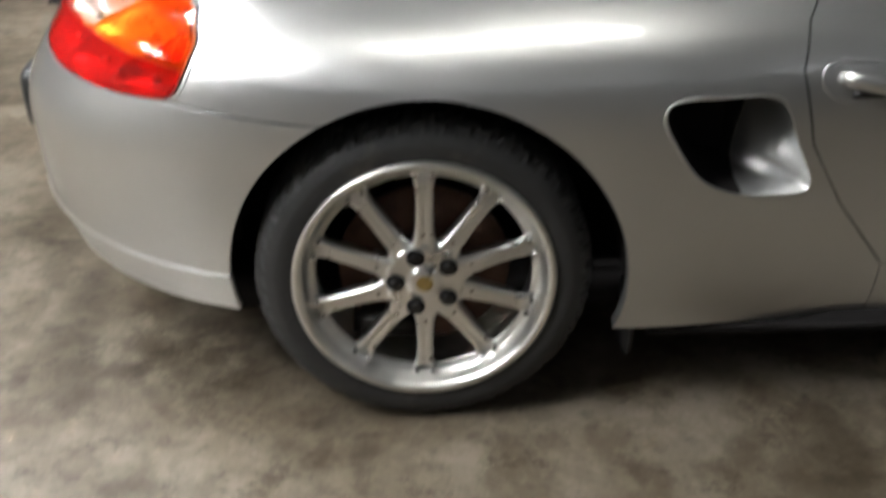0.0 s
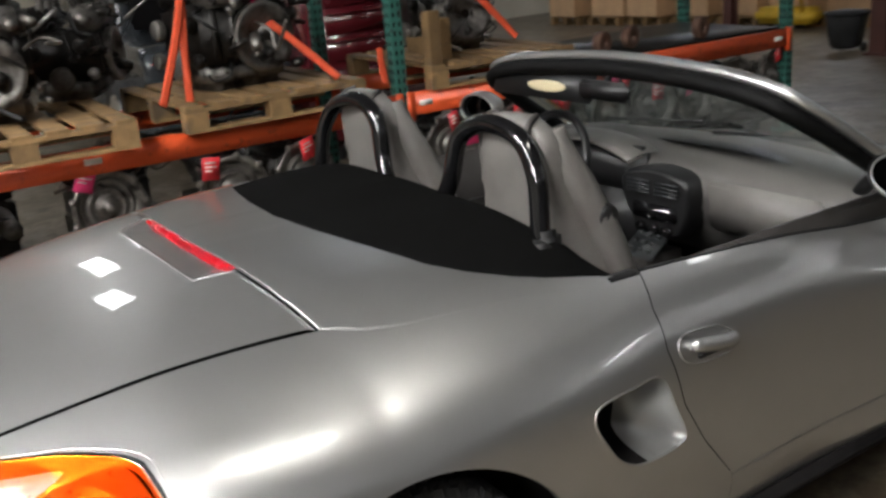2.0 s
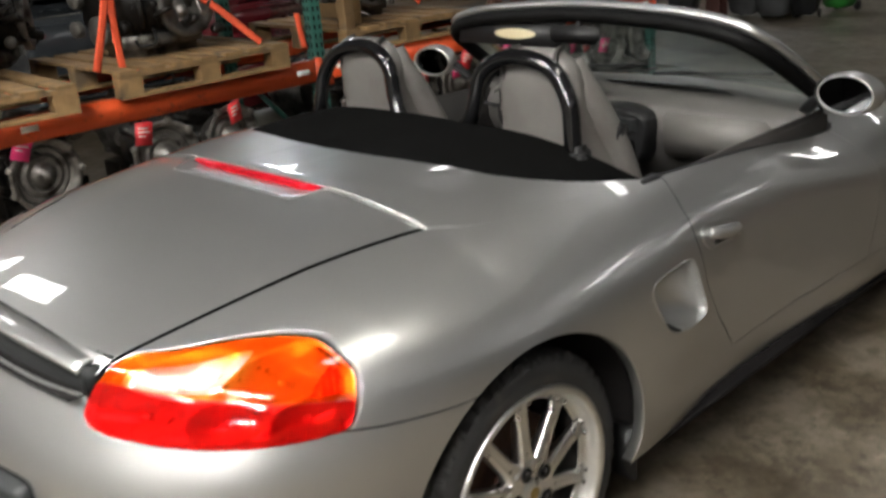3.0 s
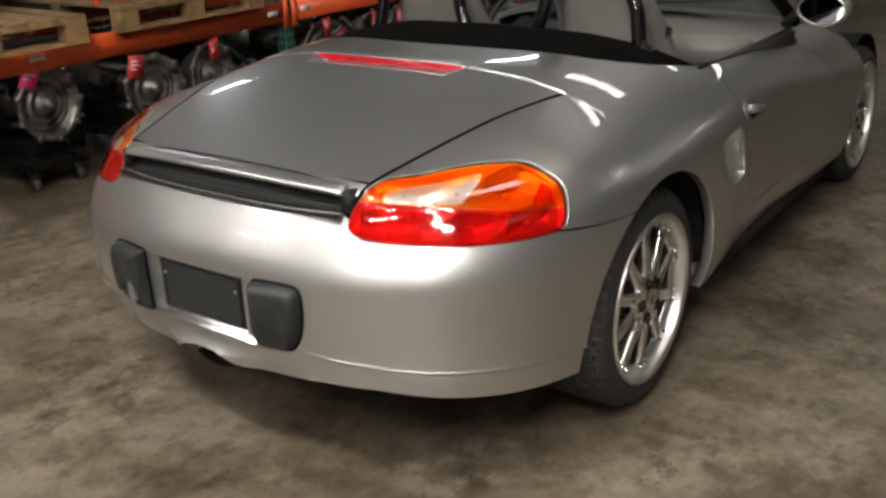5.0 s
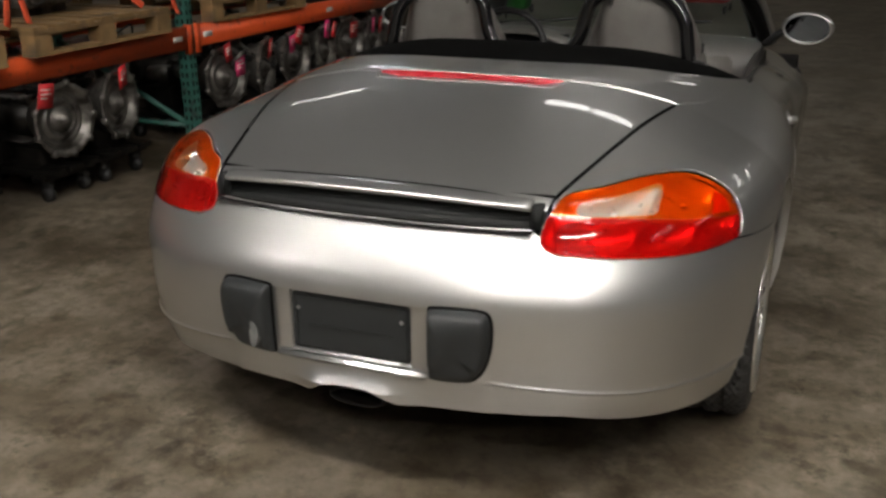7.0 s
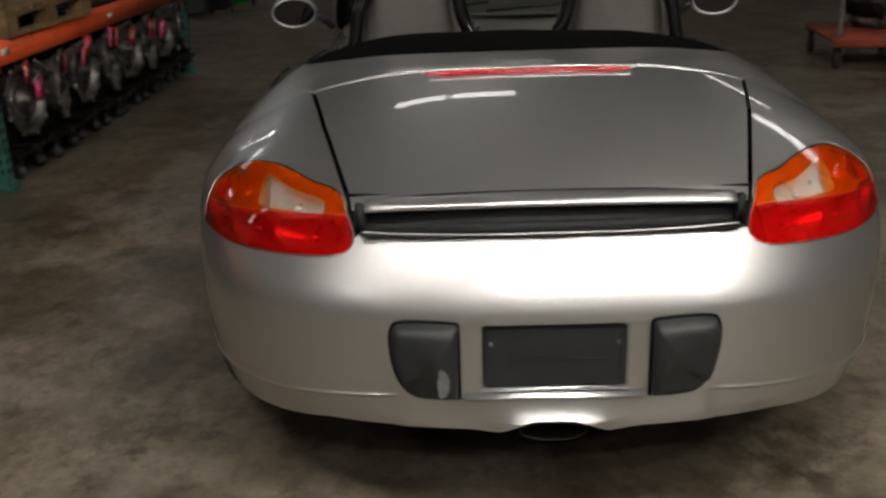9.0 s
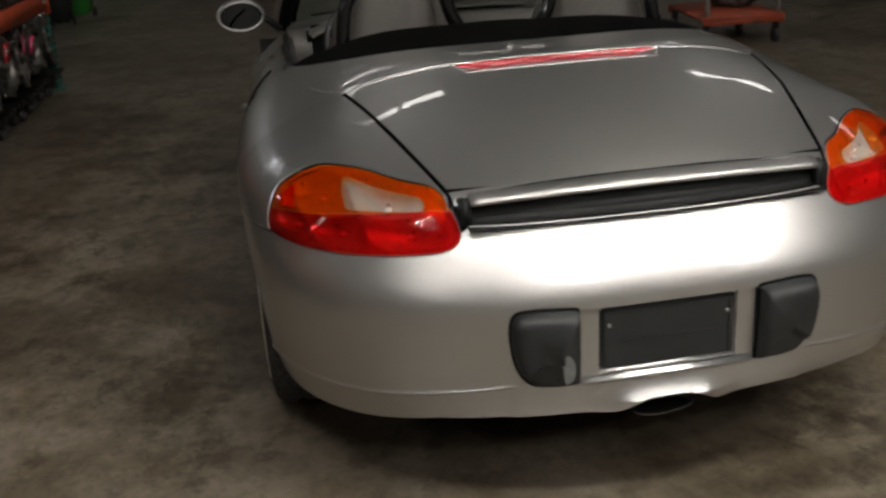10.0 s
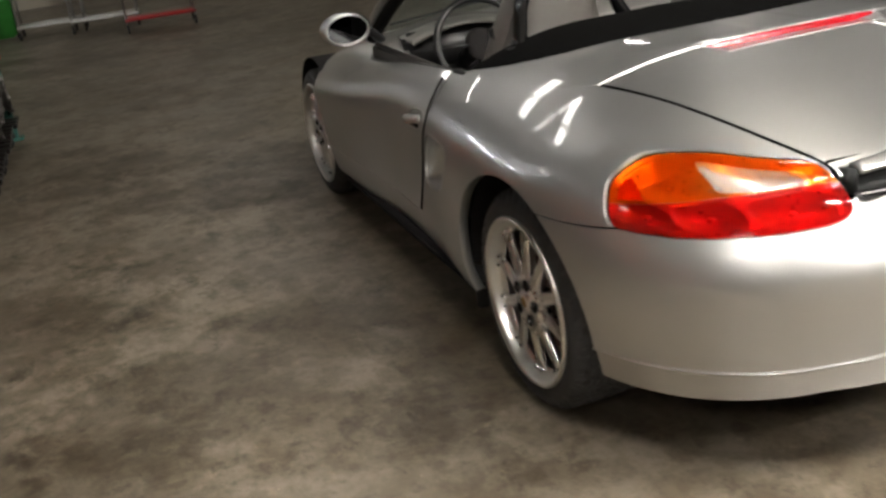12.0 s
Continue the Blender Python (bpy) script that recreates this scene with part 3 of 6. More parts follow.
for s in (1, -1):
    # rear wing with its arch and air intake
    panel("rear_wing", skin(REAR[20:] + SIDE, RISE, s), [
        lambda x, y, z: np.where(y > .70, x - .737, x - side_edge(y) - np.interp(y, [.04, .14], [.002, .0003])), lambda x, y, z: lens_gap(x, y, z) - .0015,
        lambda x, y, z: np.where(y < 0, z - bumper_top(x) - .0022, 1.0), arch(.006, .322, .371), intake_gap,
        lambda x, y, z: door_rear(z) - .002 - y, lambda x, y, z: z - .215], SILVER, car, flange=0)
    # lamp: three colours of lens on one outline
    G = skin([(.1, a) for a in np.linspace(25, 72, 96)], list(np.linspace(10, 34, 56)), s)
    inside = lambda x, y, z: -lens_gap(x, y, z) - .0012
    red = lambda x, y, z: np.interp(x, [.42, .48, .643, .80, .83], [.758, .761, .745, .720, .715]) - z
    WHITE = curve([(.646, .7525), (.654, .762), (.655, .782), (.648, .794), (.634, .797), (.58, .789), (.51, .783), (.497, .781), (.491, .775), (.492, .764), (.503, .760), (.57, .756)], 60, True)
    lamp = panel("tail_lamp", G, [inside, red], M["red_shell"], car, "red, amber and clear tail lamp lens", flange=.0, lift=.003)
    panel("amber_lens", G, [inside, lambda x, y, z: -red(x, y, z) - .0005, lambda x, y, z: sd(x, z, WHITE) - .0005], M["amber_shell"], lamp, "amber lens", flange=.0, lift=.003)
    panel("clear_lens", G, [inside, lambda x, y, z: -sd(x, z, WHITE)], M["clear_shell"], lamp, "clear reversing lens", flange=.0, lift=.003)
    # reflector bowls behind the lens, a bulb in each
    B = skin([(.1, a) for a in np.linspace(25, 74, 190)], list(np.linspace(10, 34, 110)), s)
    nu, nv = B.shape[:2]
    V, F = clip(B.reshape(-1, 3), [(i * nv + j, (i + 1) * nv + j, (i + 1) * nv + j + 1, i * nv + j + 1) for i in range(nu - 1) for j in range(nv - 1)], -lens_gap(np.abs(B[..., 0]), B[..., 1], B[..., 2]).ravel() - .0005)
    BN = gradient(V)
    bx, bz = np.abs(V[:, 0]), V[:, 2]
    deep = np.full(bx.shape, .012)
    CHAMBERS = ((.715, .770, .085, .040), (.685, .706, .060, .036), (.535, .716, .085, .038), (.575, .774, .080, .030), (.785, .700, .040, .034))
    for u, v, a, b in CHAMBERS:
        deep = np.maximum(deep, .012 + .030 * (1 - ((bx - u) / a) ** 2 - ((bz - v) / b) ** 2))
    deep = deep * np.clip(-sd(bx, bz, LENS) / .014, 0, 1)
    from_arrays("reflector", V - BN * deep[:, None], F if s < 0 else [f[::-1] for f in F], M["reflector"], lamp, "silvered reflector bowls behind the lens")
    for u, v, a, b in CHAMBERS:
        i = np.argmin((bx - u) ** 2 + (bz - v) ** 2)
        bm = bmesh.new()
        bmesh.ops.create_uvsphere(bm, u_segments=16, v_segments=10, radius=.008, matrix=Matrix.Translation(V[i] - BN[i] * .032) @ Matrix.Diagonal((1.3, 1, .85, 1)))
        part("bulb", bm, M["bulb_glass"], lamp)
    # moulded prism ribs inside the outer end of the lens
    A = np.linspace(46, 74, 170)
    R = skin([(.1, a) for a in A], list(np.linspace(14, 32, 30)), s)
    R[..., :2] *= 1 + (-.010 + .0016 * np.sin(A * math.tau / .8))[:, None, None]
    panel("lens_ribs", R, [lambda x, y, z: -lens_gap(x, y, z) - .012, lambda x, y, z: -red(x, y, z) - .004, lambda x, y, z: x - .762 + .2 * (z - .75)], M["amber_bulb"], lamp, "moulded amber ribs", flange=0)
    # painted lip of the wing round the lamp
    lip = [p for p in LENS if p[1] > .672 and not (p[0] < .46 and p[1] < .78)]
    ctr = np.array([.63, .735])
    lip = np.array([p + (p - ctr) / np.linalg.norm(p - ctr) * .0045 for p in lip])
    k = int(np.argmax(np.hypot(*(np.roll(lip, -1, 0) - lip).T))) + 1
    lip = np.roll(lip, -k, 0)
    o = np.stack([lip[:, 0] * s, 0 * lip[:, 0] - 1.5, lip[:, 1]], -1)
    q = cast(o, np.zeros_like(o) + (0, 1.0, 0), 0, 1.6, 260)[0]
    bm = bmesh.new()
    tube(bm, q, .0016, 8)
    part("lamp_surround", bm, SILVER, car, "rolled paint edge round the lamp")
    panel("lamp_gasket", G, [lambda x, y, z: .004 - np.abs(lens_gap(x, y, z))], M["black"], lamp, flange=.0, lift=-.006)
    # scoop behind the intake: a silver ramp; the duct's dark depth is black colour
    yy, zz = np.meshgrid(np.linspace(.39, .71, 60), np.linspace(.49, .71, 42), indexing="ij")
    bowl = np.clip(-sd(yy, zz, INTAKE) / .05, 0, 1)
    depth = smooth_curve(yy, [.39, .50, .56, .59, .63, .68, .71], [.15, .15, .135, .098, .060, .032, .022], .02) * np.sqrt(1 - (1 - bowl) ** 2)
    P = np.stack([s * (half_width(yy, zz) - depth - .005), yy, zz], -1)
    scoop = panel("intake_scoop", P, [lambda x, y, z: -sd(y, z, INTAKE) + .006, lambda x, y, z: y - .576 - .12 * (z - .60) - .35 * (z - .6) ** 2], SILVER, car, flange=0)
    panel("intake_duct", P, [lambda x, y, z: -sd(y, z, INTAKE) + .006, lambda x, y, z: .576 + .12 * (z - .60) + .35 * (z - .6) ** 2 - y], M["void"], scoop, "rear of the scoop, coloured black for the dark of the duct", flange=0)
    bm = bmesh.new()
    n = len(INTAKE)
    hw_at = lambda p: float(half_width(np.array(p[0]), np.array(p[1])))
    V = [(s * (half_width(np.array(p[0]), np.array(p[1])) - d), p[0], p[1]) for d in (.001, .008, .14) for p in INTAKE]
    F = [(k * n + i, k * n + (i + 1) % n, (k + 1) * n + (i + 1) % n, (k + 1) * n + i) for k in (0, 1) for i in range(n)]
    mid = [sum(INTAKE[i % n][0] for i in f) / 4 for f in F]
    tube(bm, [(s * (hw_at(p) - .0015), p[0], p[1]) for p in INTAKE], .0032, 8, closed=True, up=(1, 0, 0))
    part("intake_bead", bm, SILVER, scoop, "rolled edge of the intake")
    from_arrays("intake_rim", V, [f for f, y in zip(F, mid) if f[0] < n], SILVER, scoop)

    # door
    D = [(y, 90) for y in np.arange(.62, 1.80, .018)]
    door = panel("door", skin(D, RISE, s), [lambda x, y, z: y - door_rear(z) - .0015, lambda x, y, z: door_front(z) - .003 - y, lambda x, y, z: z - .347, lambda x, y, z: x - .737], SILVER, car, flange=0)
    panel("rocker_panel", skin([(y, 90) for y in np.arange(.80, 2.16, .03)], list(np.linspace(-24, -3, 22)), s), [
        lambda x, y, z: y - .868, lambda x, y, z: .342 - z, lambda x, y, z: z - .215, arch(2.415, .315, .36)], SILVER, car)
    FW = [(y, 90) for y in np.arange(1.58, 2.96, .022)]
    panel("front_wing", skin(FW, RISE, s), [lambda x, y, z: y - door_front(z) - .002, lambda x, y, z: x - .60 - .13 * np.clip((1.84 - y) / .12, 0, 1),
        arch(2.415, .315, .358), lambda x, y, z: np.where(y < 2.2, z - .345, z - .40), lambda x, y, z: 2.72 - .5 * np.clip(.62 - z, 0, 1) - y], SILVER, car, flange=.02)
    # door handle in its oval dish
    bm = bmesh.new()
    ell = [(.771 + .092 * math.copysign(abs(math.cos(t)) ** .7, math.cos(t)), .703 + .035 * math.copysign(abs(math.sin(t)) ** .8, math.sin(t)) - .17 * .092 * math.cos(t)) for t in np.linspace(0, math.tau, 40, endpoint=False)]
    hw = lambda y, z: float(half_width(np.array(y), np.array(z)))
    tube(bm, [(s * (hw(y, z) + .001), y, z) for y, z in ell], .0022, 8, closed=True, up=(1, 0, 0))
    dish = part("handle_dish", bm, SILVER, door)
    bm = bmesh.new()
    line = [(s * (hw(y, .706 - .17 * (y - .775)) + o), y, .708 - .17 * (y - .775)) for y, o in ((.722, .0), (.735, .012), (.77, .016), (.81, .016), (.845, .011), (.856, .0))]
    tube(bm, curve(line, 20), [.013 + .004 * math.sin(math.pi * i / 20) for i in range(21)], 10, flatten=1.0)
    part("door_handle", bm, SILVER, door, "silver pull handle")
    # black bar drawn for the shade under the pull handle
    bm = bmesh.new()
    box(bm, (s * (hw(.80, .685) + .006), .79, .688), (.012, .11, .012), bevel=.003)
    part("handle_shadow_gap", bm, M["black"], door)
    # inner door skin and its trim
    bm = bmesh.new()
    sy = np.linspace(.68, 1.68, 24)
    tube(bm, [(s * .730, y, z - .001) for y, z in zip(sy, top_skin(np.array([s * .735]), sy)[0, :, 2])], .007, 8, flatten=.6)
    part("door_seal", bm, M["black"], door, "black rubber window seal")
    # black plate added behind the door gap, so no light shows through
    bm = bmesh.new()
    box(bm, (s * .742, .74, .58), (.015, .30, .42))
    part("door_jamb", bm, M["void"], car)
    bm = bmesh.new()
    box(bm, (s * .70, 1.20, .58), (.04, 1.02, .50), bevel=.015)
    box(bm, (s * .665, 1.10, .62), (.06, .44, .07), bevel=.02)
    part("door_trim", bm, M["leather_dark"], door, "grey leather door trim with armrest")
    if s < 0:
        # black line laid on the gap, drawing its darkness
        bm = bmesh.new()
        tube(bm, [(s * (hw(float(door_rear(z)), z) + .0005), float(door_rear(z)), z) for z in np.linspace(.36, .84, 40)], .0045, 6)
        part("door_gasket", bm, M["void"], door, "black line drawn along the rear gap of the door")

for s in (1, -1):
    bm = bmesh.new()
    rings = []
    for y in np.linspace(.615, .70, 8):
        rings.append([bm.verts.new((s * x, y, z)) for x, z in ((.742, .842), (.745, .853), (.735, .860), (.715, .858), (.705, .845))])
    for A, B in zip(rings, rings[1:]):
        for i in range(5):
            bm.faces.new((A[i], A[(i + 1) % 5], B[(i + 1) % 5], B[i]))
    bm.faces.new(rings[0])
    bm.faces.new(rings[-1][::-1])
    bmesh.ops.recalc_face_normals(bm, faces=bm.faces)
    part("seal_end", bm, M["black"], car, "black rubber end piece of the door seal")

# rear bumper
zs = np.concatenate([np.linspace(.22, .31, 10), np.arange(.314, .402, .0018), np.linspace(.412, .75, 36)])
th = np.radians(np.linspace(-92, 92, 211))[:, None]
d = np.stack([np.sin(th) + 0 * zs, -np.cos(th) + 0 * zs, 0 * th + 0 * zs], -1)
o = np.stack([0 * d[..., 0], .1 + 0 * d[..., 0], 0 * th + zs[None, :]], -1)
P = cast(o + d * 1.9, -d, 0, 1.88, 170)[0]
ridge = .0045 * np.exp(-((P[..., 2] - crease(np.abs(P[..., 0]))) / .0042) ** 2) * np.clip((np.abs(P[..., 0]) - .33) / .03, 0, 1)
step = -.006 * np.clip((crease(np.abs(P[..., 0])) - P[..., 2]) / .008, 0, 1) * np.clip((np.abs(P[..., 0]) - .33) / .03, 0, 1)
lobe = .034 * np.exp(-(P[..., 0] / .135) ** 4) * np.clip((.388 - P[..., 2]) / .055, 0, 1) ** 1.6
P = P + d * (ridge + step + lobe)[..., None]
panel("rear_bumper", P, [lambda x, y, z: bumper_top(x) - z - .002, lambda x, y, z: lens_gap(x, y, z) - .0015, arch(.006, .322, .371), lambda x, y, z: -.03 - y,
    lambda x, y, z: z - bumper_low(x), lambda x, y, z: np.maximum(x - .212, np.abs(z - .4735) - .0885)], SILVER, car, flange=.012)
bumper = car.children[-1]
bm = bmesh.new()
box(bm, (0, -.842, .474), (.44, .03, .20))
flat(part("plate_recess", bm, SILVER, bumper))
for sx in (-1, 1):
    bm = bmesh.new()
    box(bm, (sx * .182, -.852, .474), (.050, .03, .19), bevel=.002)
    flat(part("recess_pillar", bm, SILVER, bumper))
for z, dep, hgt in ((.390, .052, .014), (.402, .042, .010), (.565, .04, .012)):
    bm = bmesh.new()
    box(bm, (0, -.829 - dep / 2, z), (.396, dep, hgt), bevel=.005)
    part("recess_ledge", bm, SILVER, bumper)
bm = bmesh.new()
box(bm, (0, -.858, .482), (.306, .018, .142), bevel=.004)
for sx in (-1, 1):
    box(bm, (sx * .143, -.864, .482), (.012, .014, .135), bevel=.003)
box(bm, (0, -.867, .475), (.22, .004, .003))
box(bm, (0, -.866, .545), (.30, .008, .008), bevel=.002)
flat(part("plate_holder", bm, M["grey_plastic"], bumper, "empty dark grey number plate holder"))
for sx in (-1, 1):
    bm = bmesh.new()
    cyl(bm, (sx * .135, -.865, .515), (sx * .135, -.871, .515), .0045, seg=10)
    part("plate_screw", bm, M["steel"], bumper)
    # overriders
    out = curve([(.205, .550), (.208, .561), (.222, .566), (.315, .567), (.344, .552), (.348, .50), (.336, .438), (.308, .398), (.27, .389), (.222, .388), (.208, .392), (.205, .402)], 50, True)
    bm = bmesh.new()
    rings = []
    for dep, k in ((-.80, 1.0), (-.870, 1.0), (-.888, .98), (-.899, .93), (-.906, .84), (-.910, .70), (-.9125, .5), (-.9135, .25)):
        c = np.array([.268, .472])
        rings.append([bm.verts.new((sx * (c[0] + (p[0] - c[0]) * k), dep + .10 * (p[0] - .207) + (.012 if p[1] < .42 else 0), c[1] + (p[1] - c[1]) * k)) for p in out])
    n = len(out)
    for A, B in zip(rings, rings[1:]):
        for i in range(n):
            bm.faces.new((A[i], A[(i + 1) % n], B[(i + 1) % n], B[i]))
    bm.faces.new(rings[-1])
    bmesh.ops.recalc_face_normals(bm, faces=bm.faces)
    part("overrider", bm, M["grey_plastic"], bumper, "dark grey textured plastic overrider")
    guard = bumper.children[-1]
    # black bead on the skin, drawing the dark gap round the overrider
    o = np.array([(sx * (.268 + (p[0] - .268) * 1.02), -1.5, .472 + (p[1] - .472) * 1.02) for p in out])
    bm = bmesh.new()
    tube(bm, cast(o, np.zeros_like(o) + (0, 1.0, 0), 0, 1.4, 260)[0], .0035, 8, closed=True, up=(0, 1, 0))
    part("shadow_gap", bm, M["seal"], guard)
    if sx < 0:
        # a crescent worn pale near its inner corner
        cr = [(-.243 + .019 * math.cos(t) * (.35 if math.cos(t) < 0 else 1), 0, .446 + .034 * math.sin(t)) for t in np.linspace(0, math.tau, 28, endpoint=False)]
        bm = bmesh.new()
        rr = [[bm.verts.new((x, d + .10 * (-x - .207), z)) for x, _, z in cr] for d in (-.905, -.9172)]
        for i in range(28):
            bm.faces.new((rr[0][i], rr[0][(i + 1) % 28], rr[1][(i + 1) % 28], rr[1][i]))
        bm.faces.new(rr[1])
        bmesh.ops.recalc_face_normals(bm, faces=bm.faces)
        flat(part("worn_patch", bm, M["scuff"], guard, "pale scuffed patch"))

# spoiler blade over its black slot
bm = bmesh.new()
sec = [(-.755, -.014), (-.764, -.011), (-.767, -.005), (-.764, .0), (-.755, .002), (-.735, .0015), (-.716, .0), (-.712, -.003), (-.712, -.014), (-.73, -.016)]
rings = []
for x in np.linspace(-.398, .398, 41):
    bend = .05 * (x / .405) ** 2
    rings.append([bm.verts.new((x, y + bend * (.45 if y < -.74 else .1), .8055 - .011 * (x / .4) ** 2 + .20 * (y + .712) + h)) for y, h in sec])
for A, B in zip(rings, rings[1:]):
    for i in range(len(sec)):
        bm.faces.new((A[i], A[(i + 1) % len(sec)], B[(i + 1) % len(sec)], B[i]))
bm.faces.new(rings[0])
bm.faces.new(rings[-1][::-1])
bmesh.ops.recalc_face_normals(bm, faces=bm.faces)
spoiler = part("spoiler", bm, SILVER, car)
bm = bmesh.new()
rings = []
for x in np.linspace(-.414, .414, 34):
    b = (x / .41) ** 2
    rings.append([bm.verts.new((x, -.762 + .030 * t + .040 * b - .0016 * abs(math.sin(t * math.pi * 4)), .731 + .054 * t - .002 * b)) for t in np.linspace(0, 1, 33)])
for A, B in zip(rings, rings[1:]):
    for i in range(32):
        bm.faces.new((A[i], A[i + 1], B[i + 1], B[i]))
bmesh.ops.recalc_face_normals(bm, faces=bm.faces)
part("slot_face", bm, M["slot"], spoiler, "black ribbed plastic under the spoiler")
for sx in (-1, 1):
    bm = bmesh.new()
    box(bm, (sx * .412, -.714, .757), (.024, .05, .056), Matrix.Rotation(-sx * .2, 4, "Z"), bevel=.004)
    part("end_block", bm, M["slot"], spoiler)
bm = bmesh.new()
rings = [[bm.verts.new((x, -.715 + .03 * (x / .43) ** 2, z)) for z in (.70, .80)] for x in np.linspace(-.44, .44, 30)]
for A, B in zip(rings, rings[1:]):
    bm.faces.new((A[0], B[0], B[1], A[1]))
rings = [[bm.verts.new((x, y + .03 * (x / .43) ** 2, .730)) for y in (-.80, -.70)] for x in np.linspace(-.41, .41, 30)]
for A, B in zip(rings, rings[1:]):
    bm.faces.new((A[0], B[0], B[1], A[1]))
part("slot_backing", bm, M["void"], spoiler)

# high brake light: a red bar on the step between cover and lid
bm = bmesh.new()
rings = []
for x in np.linspace(-.284, .284, 44):
    k = min(1, (.290 - abs(x)) / .03)
    y = -.042 + .036 * (x / .6) ** 2
    z = float(deck(np.array(x), np.array(y)))
    rings.append([bm.verts.new(p) for p in ((x, y + .004, z - .004), (x, y - .004, z - .003), (x, y - .009, z - .006 * k - .003), (x, y - .014, z - .021 * k - .003), (x, y - .010, z - .04))])
for A, B in zip(rings, rings[1:]):
    for i in range(4):
        bm.faces.new((A[i], A[i + 1], B[i + 1], B[i]))
bmesh.ops.recalc_face_normals(bm, faces=bm.faces)
brake = part("high_brake_light", bm, M["dark_red_lens"], car, "narrow red high-level brake light")

# exhaust, underbody, inner shell
bm = bmesh.new()
rings = [[bm.verts.new((r * math.cos(t), y, .288 + h * math.sin(t))) for t in np.linspace(0, math.tau, 40, endpoint=False)] for r, h, y in ((.066, .020, -.70), (.072, .022, -.835), (.075, .0245, -.846), (.073, .023, -.851), (.069, .0195, -.849), (.066, .017, -.84), (.062, .015, -.72))]
for A, B in zip(rings, rings[1:]):
    for i in range(40):
        bm.faces.new((A[i], A[(i + 1) % 40], B[(i + 1) % 40], B[i]))
bmesh.ops.recalc_face_normals(bm, faces=bm.faces)
part("exhaust_tip", bm, M["grease"], car, "oval exhaust tip, dark metal inside and out")
for nm, c, sz in (("bumper_beam", (0, -.60, .36), (1.0, .22, .10)), ("engine_bay", (0, -.28, .37), (1.0, .44, .28)), ("floor_pan", (0, 1.2, .245), (1.52, 3.2, .10)), ("front_carrier", (0, 2.62, .42), (1.25, .42, .36)), ("sill", (.835, 1.2, .205), (.05, 1.55, .05)), ("sill", (-.835, 1.2, .205), (.05, 1.55, .05))):
    bm = bmesh.new()
    box(bm, c, sz, bevel=.015)
    part(nm, bm, M["void"], car)
bm = bmesh.new()
cyl(bm, (-.40, -.56, .355), (.40, -.56, .355), .08, seg=20)
part("silencer", bm, M["steel"], car)
# black shells added inside the skin, so the panel gaps read dark
panel("inner_shell", skin(REAR + SIDE[:26], list(np.linspace(-8, 50, 40)), 1), [lambda x, y, z: x + .2, lambda x, y, z: np.where(x > .5, np.hypot(y, z - .32) - .40, 1)], M["void"], car, flange=0, lift=-.135)
panel("inner_shell", skin(REAR + SIDE[:26], list(np.linspace(-8, 50, 40)), -1), [lambda x, y, z: x + .2, lambda x, y, z: np.where(x > .5, np.hypot(y, z - .32) - .40, 1)], M["void"], car, flange=0, lift=-.135)
panel("bonnet", top_skin(np.linspace(-.62, .62, 50), np.linspace(1.80, 2.88, 60)), [lambda x, y, z: .597 - x, lambda x, y, z: y - 1.955 + .14 * (x / .6) ** 2, lambda x, y, z: 2.84 - .1 * (x / .6) ** 2 - y], SILVER, car)
panel("cowl", top_skin(np.linspace(-.74, .74, 50), np.linspace(1.68, 1.97, 14)), [lambda x, y, z: 1.95 - .14 * (x / .6) ** 2 - y, lambda x, y, z: .73 - x], M["black"], car, flange=0)
for s in (1, -1):
    for y0, z0, r in ((0, .32, .385), (2.415, .315, .378)):
        bm = bmesh.new()
        a = np.linspace(-.02 if y0 < 1 else .45, math.pi + .02, 40)
        rings = [[bm.verts.new((s * (x - (.045 if x > .8 and (y0 > 1 or math.cos(t) < .1) else 0)), y0 + rr * math.cos(t), z0 + rr * math.sin(t))) for t in a] for x, rr in ((.872, r), (.55, r), (.54, .1))]
        for A, B in zip(rings, rings[1:]):
            for i in range(39):
                bm.faces.new((A[i], A[i + 1], B[i + 1], B[i]))
        part("arch_liner", bm, M["void"], car)
    # the wing's turned-in edge round the arch
    bm = bmesh.new()
    rings = []
    for t in np.linspace(-.27, 1.9, 40):
        y, z = .006 + .371 * math.cos(t), .322 + .371 * math.sin(t)
        w_ = float(cast(np.array([[1.2, y, z]]), np.array([[-1.0, 0, 0]]), 0, .9, 300)[0][0, 0])
        rings.append([bm.verts.new((s * (w_ - d), y + e * math.cos(t), z + e * math.sin(t))) for d, e in ((.0, .0), (.004, -.002), (.03, .0))])
    for A, B in zip(rings, rings[1:]):
        for i in range(2):
            bm.faces.new((A[i], A[i + 1], B[i + 1], B[i]))
    bmesh.ops.recalc_face_normals(bm, faces=bm.faces)
    part("arch_lip", bm, SILVER, car)
    bm = bmesh.new()
    box(bm, (s * .822, .400, .215), (.09, .02, .15), bevel=.008)
    part("mud_flap", bm, M["black"], car)


